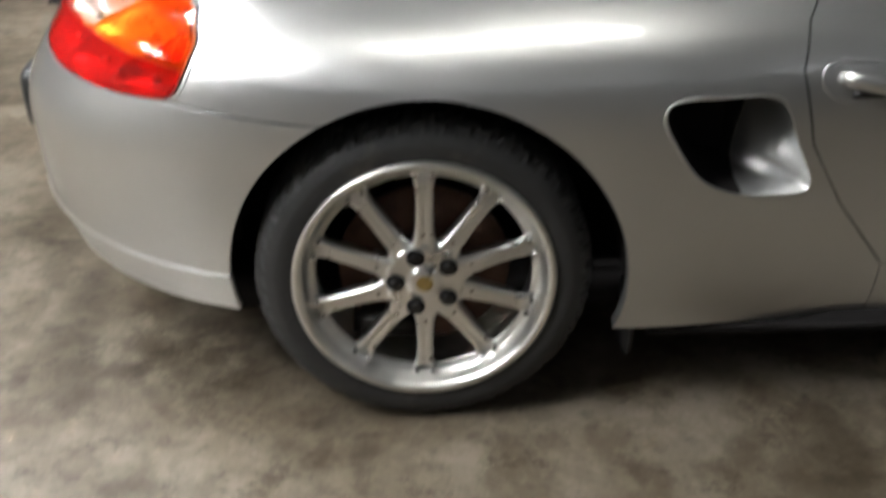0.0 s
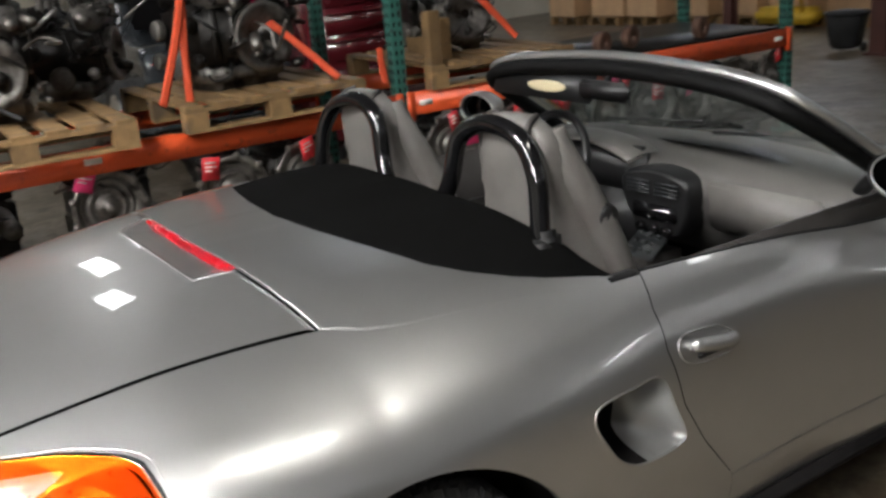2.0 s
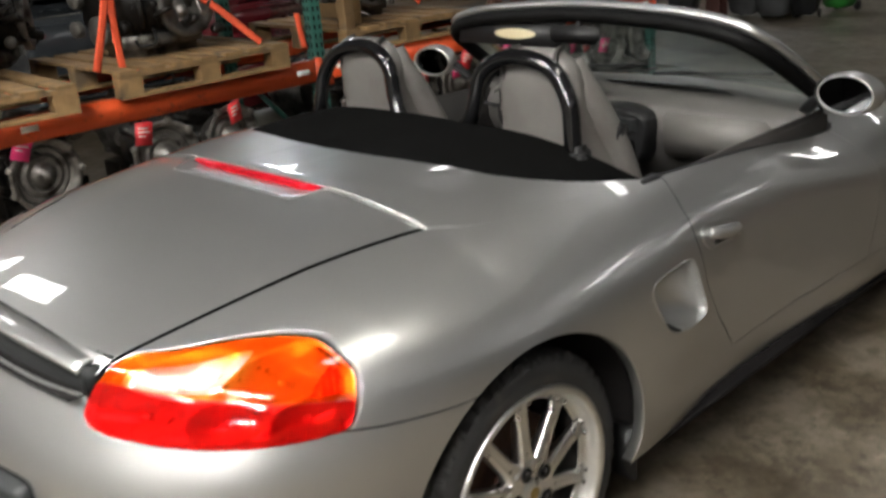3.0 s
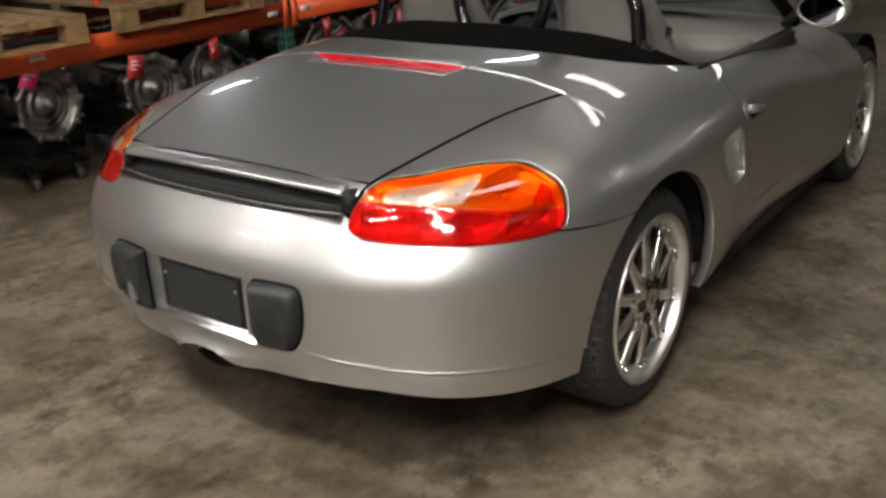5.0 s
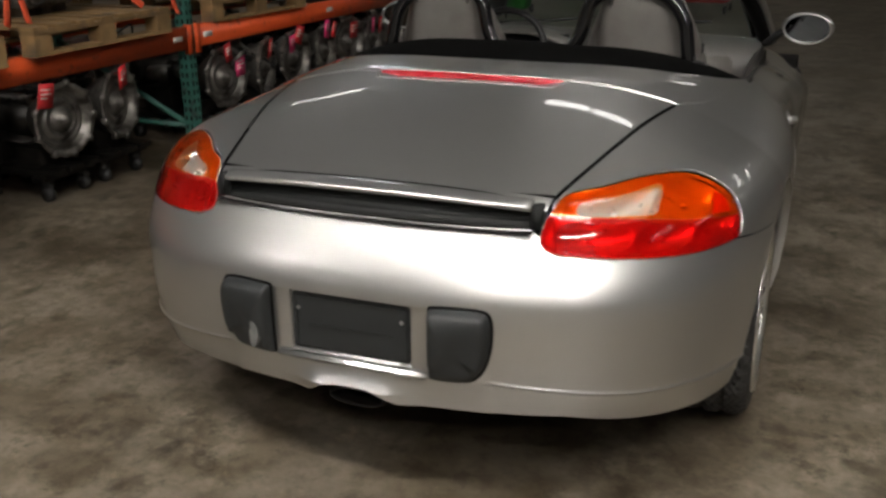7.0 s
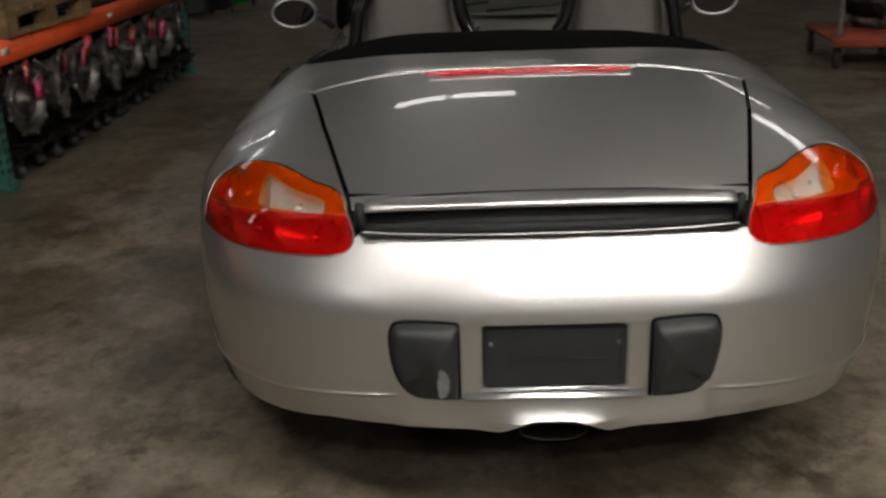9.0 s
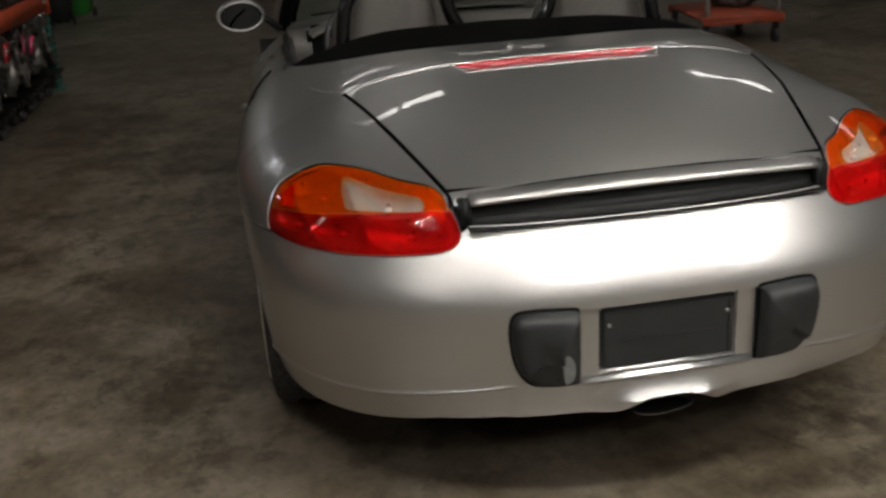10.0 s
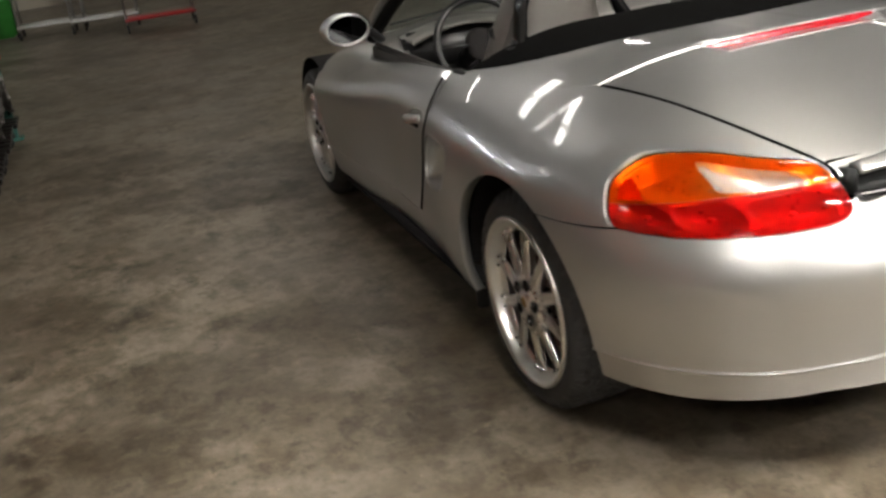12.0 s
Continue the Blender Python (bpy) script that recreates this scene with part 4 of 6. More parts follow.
# ---- wheels: two-piece ten-spoke alloys ----
def wheel(cx, cy, cz, r, w, s, turn, proto={}):
    """Hub and brake disc, with the tyre, barrel, spokes, nuts and cap as parts; x points outwards before the mirror."""
    key = round(r, 3)
    if key not in proto:
        rim_r = .246
        me = {}

        def mesh(name, bm):
            bmesh.ops.recalc_face_normals(bm, faces=bm.faces)
            m_ = bpy.data.meshes.new(name)
            bm.to_mesh(m_)
            bm.free()
            for p in m_.polygons:
                p.use_smooth = True
            me[name] = m_

        bm = bmesh.new()
        lathe(bm, [(-.085, .05), (-.085, .165), (-.07, .165), (-.07, .05)], 48, closed=True)
        cyl(bm, (-.12, 0, 0), (-.03, 0, 0), .06, seg=24)
        mesh("wheel", bm)
        # tyre with grooved tread
        prof = [(-w, rim_r - .012), (-w - .004, rim_r + .012), (-w - .012, rim_r + .04), (-w - .004, r - .022), (-w + .018, r - .006)]
        tread = []
        xs_ = np.linspace(-w + .03, -.03, 23)
        for i, x in enumerate(xs_):
            tread.append((x, r - (.008 if i in (4, 5, 11, 12, 17, 18) else 0) - .004 * abs((x + w / 2) / (w / 2)) ** 3))
        prof += tread + [(-.018, r - .008), (-.004, r - .022), (.003, r - .042), (.004, rim_r + .03), (.003, rim_r + .014), (.000, rim_r + .004), (-.004, rim_r - .010)]
        bm = bmesh.new()
        seg = 216
        rings = []
        for i, (h, rr) in enumerate(prof):
            ring = []
            for k in range(seg):
                q = rr
                if 4 <= i <= len(prof) - 6:
                    u = (k + 2.2 * abs(i - len(prof) / 2 + .5)) % 4.5
                    if u < 1.6:
                        q -= .006
                ring.append(bm.verts.new((h, q * math.cos(k * math.tau / seg), q * math.sin(k * math.tau / seg))))
            rings.append(ring)
        for A, B in zip(rings, rings[1:]):
            for k in range(seg):
                bm.faces.new((A[k], A[(k + 1) % seg], B[(k + 1) % seg], B[k]))
        mesh("tyre", bm)
        for p in me["tyre"].polygons:
            p.use_smooth = math.hypot(p.center.y, p.center.z) < r - .03
        bm = bmesh.new()
        lathe(bm, [(-w + .02, rim_r - .02), (-.10, rim_r - .03), (-.045, rim_r - .036), (-.044, rim_r - .040), (-.038, rim_r - .041), (-.034, rim_r - .038), (-.032, rim_r - .031), (-.023, rim_r - .023), (-.010, rim_r - .018), (.002, rim_r - .016), (.009, rim_r - .009), (.010, rim_r - .002), (.004, rim_r + .003), (-.006, rim_r + .001), (-.02, rim_r - .006), (-w + .02, rim_r - .010)], 96, closed=True)
        mesh("rim", bm)
        bm = bmesh.new()
        rows = []
        for q, hw_, fx, th_ in ((.050, .028, -.006, .030), (.074, .0245, -.006, .032), (.092, .0190, -.009, .032), (.14, .0166, -.014, .028), (.18, .0170, -.017, .024), (.198, .0200, -.019, .018), (.2155, .0255, -.0225, .012)):
            rows.append([bm.verts.new((x, q, z)) for x, z in ((fx - th_, -hw_), (fx - .010, -hw_), (fx - .001, -hw_ * .62), (fx - .0065, -hw_ * .14), (fx - .0065, hw_ * .14), (fx - .001, hw_ * .62), (fx - .010, hw_), (fx - th_, hw_))])
        for A, B in zip(rows, rows[1:]):
            for i in range(8):
                bm.faces.new((A[i], A[(i + 1) % 8], B[(i + 1) % 8], B[i]))
        bm.faces.new(rows[-1])
        mesh("spoke", bm)
        bm = bmesh.new()
        lathe(bm, [(-.06, .060), (-.02, .078), (-.010, .076), (-.007, .066), (-.007, .040), (-.006, .034), (-.002, .031), (.001, .027), (.002, .012), (.002, .0005)], 40)
        mesh("hub_centre", bm)
        bm = bmesh.new()
        lathe(bm, [(.002, .016), (.0035, .013), (.0035, .0005)], 20)
        mesh("hub_cap", bm)
        # flat disc on the hub; its black colour gives the socket's dark depth
        bm = bmesh.new()
        lathe(bm, [(-.0050, .0175), (-.0040, .0175), (-.0040, .0005)], 20)
        mesh("nut_socket", bm)
        bm = bmesh.new()
        lathe(bm, [(-.0052, .0095), (.001, .0095), (.003, .007), (.003, .0005)], 6)
        mesh("wheel_nut", bm)
        bm = bmesh.new()
        lathe(bm, [(-.03, .006), (-.016, .006), (-.014, .004), (-.014, .0004)], 8)
        mesh("rim_bolt", bm)
        bm = bmesh.new()
        box(bm, (-.075, -.12, .06), (.07, .07, .16), bevel=.015)
        mesh("brake_caliper", bm)
        proto[key] = me
    me = proto[key]
    hub = put("wheel", me["wheel"], M["rust"], car, "ten-spoke alloy wheel with a worn low-profile tyre")
    hub.matrix_basis = Matrix.Translation((s * cx, cy, cz)) @ Matrix.Diagonal((s, 1, 1, 1)) @ Matrix.Rotation(turn, 4, "X")
    put("tyre", me["tyre"], M["rubber"], hub, "black low-profile tyre with grooved tread")
    put("rim", me["rim"], M["lip"], hub, "polished alloy rim")
    put("hub_centre", me["hub_centre"], M["alloy"], hub)
    put("hub_cap", me["hub_cap"], M["brass"], hub, "small gold centre badge")
    put("brake_caliper", me["brake_caliper"], M["grease"], hub)
    for k in range(10):
        sp = put("spoke", me["spoke"], M["alloy"], hub)
        sp.matrix_basis = Matrix.Rotation(k * math.tau / 10, 4, "X")
        for dz in (-.028, .028):
            b = put("rim_bolt", me["rim_bolt"], M["chrome"], hub)
            b.matrix_basis = Matrix.Rotation(k * math.tau / 10 + dz * 2.6, 4, "X") @ Matrix.Translation((0, .2125, 0))
    for k in range(5):
        for nm, mt in (("nut_socket", M["void"]), ("wheel_nut", M["grease"])):
            b = put(nm, me[nm], mt, hub)
            b.matrix_basis = Matrix.Rotation(k * math.tau / 5 + .31, 4, "X") @ Matrix.Translation((.0015, .055, 0))
    return hub


wheel(.876, 0, .322, .322, .262, 1, math.pi / 2)
wheel(.876, 0, .322, .322, .262, -1, .25)
wheel(.850, 2.415, .318, .318, .222, 1, .5)
wheel(.850, 2.415, .318, .318, .222, -1, .9)

# ---- cockpit ----
# folded fabric hood
bm = bmesh.new()
xx, tt = np.meshgrid(np.linspace(-.716, .716, 60), np.linspace(0, 1, 16), indexing="ij")
y0 = soft_edge(np.abs(xx)) - .008
yy = y0 + (.70 - .05 * (np.abs(xx) / .735) ** 3 - y0) * tt
o = np.stack([xx, yy, 0 * xx + 1.3], -1)
G = cast(o, np.zeros_like(o) + (0, 0, -1.0), 0, 1.1, 120)[0]
lump = .006 * np.sin(3.2 * xx + 4 * tt) * tt + .004 * np.sin(17 * xx + 2) * tt * (1 - tt) * 2
G[..., 2] += -.007 + (.014 * np.sin(np.pi * np.minimum(tt * 1.1, 1)) + lump) * (1 - (np.abs(xx) / .735) ** 6) - .25 * np.maximum(tt - .8, 0)
rings = [[bm.verts.new(tuple(p)) for p in row] for row in G]
for A, B in zip(rings, rings[1:]):
    for i in range(15):
        bm.faces.new((A[i], A[i + 1], B[i + 1], B[i]))
bmesh.ops.recalc_face_normals(bm, faces=bm.faces)
part("folded_hood", bm, M["fabric"], car, "folded black fabric hood")
bm = bmesh.new()
box(bm, (0, .73, .59), (1.30, .05, .44), bevel=.02)
box(bm, (0, 1.3, .30), (1.40, 1.2, .03))
box(bm, (0, 1.92, .5), (1.40, .05, .45))
part("cabin_tub", bm, M["carpet"], car, "dark carpeted cabin floor and bulkhead")
for s in (1, -1):
    # roll hoop
    hoop = curve([(0, .600, .918), (s * .07, .600, .919), (s * .125, .602, .928), (s * .150, .606, .955), (s * .172, .612, 1.0), (s * .20, .622, 1.095), (s * .27, .630, 1.14), (s * .36, .630, 1.147), (s * .455, .625, 1.12), (s * .515, .612, 1.05), (s * .535, .60, .96), (s * .548, .585, .86)], 84)
    bm = bmesh.new()
    tube(bm, hoop, .024, 14)
    ring = part("roll_hoop", bm, M["gloss_black"], car, "gloss black roll-over hoop")
    bm = bmesh.new()
    box(bm, (s * .555, .60, .905), (.05, .07, .06), bevel=.015)
    cyl(bm, (s * .55, .56, .90), (s * .60, .56, .90), .022, seg=14)
    part("hoop_bracket", bm, M["black"], ring)
    # seat
    seat = None
    bm = bmesh.new()
    rows = []
    for t in np.linspace(0, 1, 26):
        z = .42 + .745 * t
        y = .85 - .17 * t - .02 * math.sin(math.pi * t)
        w_ = np.interp(t, [0, .3, .55, .72, .80, .9, .97, 1], [.23, .235, .205, .165, .145, .140, .115, .07])
        dpt = np.interp(t, [0, .5, .75, .9, 1], [.085, .075, .06, .055, .03])
        rows.append([bm.verts.new((s * .36 + w_ * np.sign(math.cos(a)) * abs(math.cos(a)) ** .6, y + dpt * np.sign(math.sin(a)) * abs(math.sin(a)) ** .75 + (.035 * (abs(math.cos(a)) ** 4) if t < .75 else 0), z)) for a in np.linspace(0, math.tau, 28, endpoint=False)])
    for A, B in zip(rows, rows[1:]):
        for i in range(28):
            bm.faces.new((A[i], A[(i + 1) % 28], B[(i + 1) % 28], B[i]))
    bm.faces.new(rows[-1])
    bmesh.ops.recalc_face_normals(bm, faces=bm.faces)
    seat = part("seat", bm, M["leather"], car, "worn grey leather bucket seat")
    bm = bmesh.new()
    box(bm, (s * .36, 1.14, .42), (.48, .52, .16), bevel=.06)
    part("seat_cushion", bm, M["leather"], seat)
    for k in (-1, 1):
        bm = bmesh.new()
        tube(bm, curve([(s * .36 + k * .195, .93, .50), (s * .36 + k * .200, .85, .66), (s * .36 + k * .180, .80, .84), (s * .36 + k * .140, .755, .98), (s * .36 + k * .108, .725, 1.07), (s * .36 + k * .088, .715, 1.13)], 30), [.03 + .018 * math.sin(math.pi * min(1, .15 + .8 * i / 30)) for i in range(31)], 12)
        part("side_bolster", bm, M["leather"], seat)
    bm = bmesh.new()
    for k in (-1, 1):
        tube(bm, curve([(s * .36 + k * .13, .745, .60), (s * .36 + k * .135, .70, .85), (s * .36 + k * .105, .665, 1.02), (s * .36 + k * .09, .645, 1.14), (s * .36 + k * .07, .69, 1.168)], 24), .008, 8)
    part("seat_piping", bm, M["leather_dark"], seat)
    bm = bmesh.new()
    cyl(bm, (s * .545, .785, .925), (s * .562, .787, .922), .034, .030, 20)
    cyl(bm, (s * .560, .787, .922), (s * .565, .788, .922), .014, .014, 14)
    part("belt_guide", bm, M["black"], seat)
    # door mirror
    c = Vector((s * .880, 1.48, .935))
    bm = bmesh.new()
    bmesh.ops.create_uvsphere(bm, u_segments=28, v_segments=16, radius=1, matrix=Matrix.Translation(c) @ Matrix.Rotation(s * .16, 4, "Z") @ Matrix.Diagonal((.102, .080, .066, 1)))
    bmesh.ops.bisect_plane(bm, geom=bm.verts[:] + bm.edges[:] + bm.faces[:], plane_co=c + Vector((0, -.030, 0)), plane_no=(s * -.12, -1, 0), clear_outer=True)
    mir = part("door_mirror", bm, SILVER, car, "silver door mirror")
    bm = bmesh.new()
    tube(bm, [(c.x + .089 * math.cos(t), 1.451 - .013 * math.cos(t) * s, c.z + .057 * math.sin(t)) for t in np.linspace(0, math.tau, 40, endpoint=False)], .0042, 8, closed=True, up=(0, 1, 0))
    part("mirror_rim", bm, SILVER, mir)
    bm = bmesh.new()
    bmesh.ops.create_circle(bm, cap_ends=True, segments=40, radius=1, matrix=Matrix.Translation(c + Vector((0, -.024, 0))) @ Matrix.Rotation(-s * .06, 4, "Z") @ Matrix.Rotation(math.pi / 2 + .02, 4, "X") @ Matrix.Diagonal((.086, .053, 1, 1)))
    part("mirror_glass", bm, M["mirror"], mir, "mirror glass")
    bm = bmesh.new()
    tube(bm, curve([(s * .81, 1.50, .93), (s * .77, 1.50, .905), (s * .73, 1.52, .865)], 12), .026, 10, flatten=.6)
    part("mirror_stalk", bm, M["black"], mir)

# windscreen
top = curve([(-.735, 1.74, .845), (-.722, 1.64, .92), (-.688, 1.48, 1.035), (-.648, 1.385, 1.105), (-.57, 1.352, 1.148), (-.38, 1.352, 1.178), (0, 1.362, 1.195), (.38, 1.352, 1.178), (.57, 1.352, 1.148), (.648, 1.385, 1.105), (.688, 1.48, 1.035), (.722, 1.64, .92), (.735, 1.74, .845)], 96)
bm = bmesh.new()
tube(bm, top, .022, 12, flatten=.75)
ws = part("windscreen_frame", bm, SILVER, car, "silver windscreen frame with black inner trim")
bm = bmesh.new()
inner = top.copy()
inner[:, 0] *= .962
inner[:, 1] -= .028
inner[:, 2] = .845 + (inner[:, 2] - .845) * .905
tube(bm, inner, .028, 10, flatten=.9)
part("windscreen_trim", bm, M["seal"], ws)
bm = bmesh.new()
half = len(top) // 2
G = []
for i in range(half + 1):
    a, b = top[i], top[len(top) - 1 - i]
    G.append([bm.verts.new((a[0] + (b[0] - a[0]) * t, (a[1] + b[1]) / 2 + .20 * math.sin(math.pi * t) * (1 - i / half), a[2])) for t in np.linspace(0, 1, 15)])
for A, B in zip(G, G[1:]):
    for i in range(14):
        bm.faces.new((A[i], A[i + 1], B[i + 1], B[i]))
bmesh.ops.remove_doubles(bm, verts=bm.verts, dist=.0005)
bmesh.ops.solidify(bm, geom=bm.faces[:], thickness=.005)
wsg = part("windscreen_glass", bm, M["glass"], ws, "clear windscreen glass")
wsg.visible_shadow = False
bm = bmesh.new()
box(bm, (-.315, 1.322, 1.098), (.50, .016, .10), Matrix.Rotation(-.35, 4, "X"), bevel=.007)
visor = part("sun_visor", bm, M["black"], ws, "black folded sun visor")
bm = bmesh.new()
bmesh.ops.create_uvsphere(bm, u_segments=24, v_segments=10, radius=1, matrix=Matrix.Translation((-.283, 1.312, 1.092)) @ Matrix.Rotation(-.35, 4, "X") @ Matrix.Diagonal((.10, .006, .019, 1)))
part("visor_lamp", bm, M["visor_cream"], visor, "pale oval visor lamp")
bm = bmesh.new()
box(bm, (0, 1.30, 1.10), (.21, .03, .06), bevel=.012)
cyl(bm, (0, 1.31, 1.12), (0, 1.36, 1.18), .01, seg=10)
rear_mirror = part("rear_view_mirror", bm, M["black"], ws)
for x in (-.32, .20):
    bm = bmesh.new()
    tube(bm, [(x - .26, 1.86, .868), (x, 1.87, .885), (x + .27, 1.80, .915)], .007, 6)
    part("wiper", bm, M["black"], ws)

# dashboard, console, wheel
DASH = .37
bm = bmesh.new()
rows = []
for x in np.linspace(-.70, .70, 30):
    k = math.exp(-((x + .36) / .2) ** 2) * .05
    rows.append([bm.verts.new(p) for p in ((x, 1.93 - .2 * (x / .7) ** 2, .85), (x, 1.80 - .1 * (x / .7) ** 2, .855 + k * .4), (x, 1.68, .85 + k), (x, 1.60, .82 + k), (x, 1.565, .775), (x, 1.57, .70), (x, 1.63, .60), (x, 1.71, .50), (x, 1.90, .42))])
for A, B in zip(rows, rows[1:]):
    for i in range(8):
        bm.faces.new((A[i], A[i + 1], B[i + 1], B[i]))
bmesh.ops.recalc_face_normals(bm, faces=bm.faces)
dash = part("dashboard", bm, M["dash"], car, "grey leather dashboard")
bm = bmesh.new()
box(bm, (.385, 1.20 + DASH, .715), (.42, .03, .165), Matrix.Rotation(.10, 4, "X"), bevel=.014)
part("glovebox", bm, M["leather"], dash)
bm = bmesh.new()
rows = [[bm.verts.new((-.36 + u * (.285 - .05 * t), 1.30 + DASH - .155 * t, .875 + .016 * math.sin(math.pi * t) - .05 * u * u + dz)) for u in np.linspace(-1, 1, 22)] for dz, ts in ((0, np.linspace(0, 1, 8)), (-.012, np.linspace(1, 0, 8))) for t in ts]
for A, B in zip(rows, rows[1:] + rows[:1]):
    for i in range(21):
        bm.faces.new((A[i], A[i + 1], B[i + 1], B[i]))
bmesh.ops.recalc_face_normals(bm, faces=bm.faces)
part("instrument_hood", bm, M["leather"], dash, "grey leather instrument hood")
bm = bmesh.new()
box(bm, (-.36, 1.215 + DASH, .775), (.52, .06, .17), bevel=.02)
box(bm, (-.36, 1.20 + DASH, .60), (.46, .05, .20), bevel=.02)
for x in (-.48, -.36, -.24):
    cyl(bm, (x, 1.235 + DASH, .81), (x, 1.215 + DASH, .812), .058, seg=28)
part("instrument_binnacle", bm, M["black"], dash, "black instrument binnacle")
bm = bmesh.new()
out = curve([(-.135, .79), (0, .815), (.135, .79), (.15, .72), (.115, .63), (.06, .585), (-.06, .585), (-.115, .63), (-.15, .72)], 45, True)
rings = [[bm.verts.new((p[0] * k, y + DASH + (.80 - p[1]) * .10, .70 + (p[1] - .70) * k)) for p in out] for y, k in ((1.24, 1), (1.15, 1), (1.13, .94), (1.128, .88))]
for A, B in zip(rings, rings[1:]):
    for i in range(len(out)):
        bm.faces.new((A[i], A[(i + 1) % len(out)], B[(i + 1) % len(out)], B[i]))
bm.faces.new(rings[-1])
bmesh.ops.recalc_face_normals(bm, faces=bm.faces)
con = part("centre_panel", bm, M["black"], dash, "black oval centre panel with vents and radio")
bm = bmesh.new()
for k in (-1, 1):
    for h in range(4):
        box(bm, (k * .062, 1.126 + DASH, .735 + h * .013), (.10, .012, .006), bevel=.002)
part("air_vent", bm, M["grey_plastic"], con)
bm = bmesh.new()
box(bm, (0, 1.14 + DASH, .672), (.19, .02, .055), bevel=.006)
for x in (-.06, 0, .06):
    cyl(bm, (x, 1.145 + DASH, .615), (x, 1.125 + DASH, .617), .014, seg=14)
part("radio", bm, M["gloss_black"], con)
bm = bmesh.new()
box(bm, (0, 1.05 + DASH, .44), (.20, .42, .20), bevel=.05)
part("centre_console", bm, M["leather_dark"], car)
bm = bmesh.new()
box(bm, (0, 1.09 + DASH, .565), (.13, .10, .02), Matrix.Rotation(.6, 4, "X"), bevel=.006)
for i in range(3):
    for j in range(3):
        box(bm, (-.04 + .04 * i, 1.065 + DASH + .025 * j, .565 + .017 * j), (.026, .014, .012), Matrix.Rotation(.6, 4, "X"), bevel=.003)
part("switch_panel", bm, M["grey_plastic"], con)
bm = bmesh.new()
cyl(bm, (0, 1.28, .50), (0, 1.26, .62), .012, seg=10)
bmesh.ops.create_uvsphere(bm, u_segments=16, v_segments=10, radius=.026, matrix=Matrix.Translation((0, 1.258, .635)))
part("gear_lever", bm, M["black"], car)
sw = Matrix.Translation((-.36, 1.36, .80)) @ Matrix.Rotation(-.42, 4, "X")
bm = bmesh.new()
tube(bm, [sw @ Vector((.188 * math.cos(t), 0, .188 * math.sin(t))) for t in np.linspace(0, math.tau, 56, endpoint=False)], .015, 10, closed=True, up=(0, 1, 0))
wheel_rim = part("steering_wheel", bm, M["black"], car, "black leather steering wheel")
bm = bmesh.new()
bmesh.ops.create_uvsphere(bm, u_segments=24, v_segments=12, radius=1, matrix=sw @ Matrix.Diagonal((.068, .018, .070, 1)))
part("horn_pad", bm, M["void"], wheel_rim)
for a in (.08, math.pi - .08, -math.pi / 2 - .35, -math.pi / 2 + .35):
    bm = bmesh.new()
    tube(bm, [sw @ Vector((.05 * math.cos(a), 0, .05 * math.sin(a))), sw @ Vector((.18 * math.cos(a), .004, .18 * math.sin(a)))], .013, 8, flatten=.5)
    part("wheel_spoke", bm, M["chrome"] if a < 0 else M["black"], wheel_rim)
bm = bmesh.new()
cyl(bm, (-.36, 1.37, .795), (-.36, 1.60, .70), .035, seg=14)
tube(bm, [(-.30, 1.42, .78), (-.17, 1.38, .80)], .008, 6)
part("steering_column", bm, M["black"], wheel_rim)


# ---- the hall ----
X0, X1, Y0, Y1 = -13.0, 11.0, -10.0, 17.0


def structure(name, c, s, material, label, category):
    bm = bmesh.new()
    box(bm, c, s)
    return tagged(flat(part(name, bm, material)), label, category, kind="structure")


bm = bmesh.new()
bmesh.ops.create_grid(bm, x_segments=40, y_segments=50, size=.5, matrix=Matrix.Translation(((X0 + X1) / 2, (Y0 + Y1) / 2, 0)) @ Matrix.Diagonal((X1 - X0, Y1 - Y0, 1, 1)))
tagged(part("floor", bm, M["concrete"]), "stained brown-grey warehouse concrete floor, scuffed and oily", "floor", kind="structure")
structure("wall_west", (X0 - .1, (Y0 + Y1) / 2, 2.6), (.2, Y1 - Y0 + .4, CEILING), M["wall"], "pale beige painted warehouse wall", "wall")
# unseen wall, kept dark so the door reflects little light
structure("wall_east", (X1 + .1, (Y0 + Y1) / 2, 2.6), (.2, Y1 - Y0 + .4, CEILING), M["roof"], "unseen dark wall, added to darken the reflections in the car side", "wall")
structure("wall_north", ((X0 + X1) / 2, Y1 + .1, 2.6), (X1 - X0, .2, CEILING), M["wall"], "pale beige painted warehouse wall", "wall")
# unseen wall too, greyed to hold down bumper and mirror reflections
structure("wall_south", ((X0 + X1) / 2, Y0 - .1, 2.6), (X1 - X0, .2, CEILING), M["dark_wall"], "unseen grey wall, toned down for the reflections in bumper and mirrors", "wall")
structure("ceiling", ((X0 + X1) / 2, (Y0 + Y1) / 2, CEILING + .1), (X1 - X0 + .4, Y1 - Y0 + .4, .2), M["roof"], "dark sheet metal warehouse roof", "ceiling")


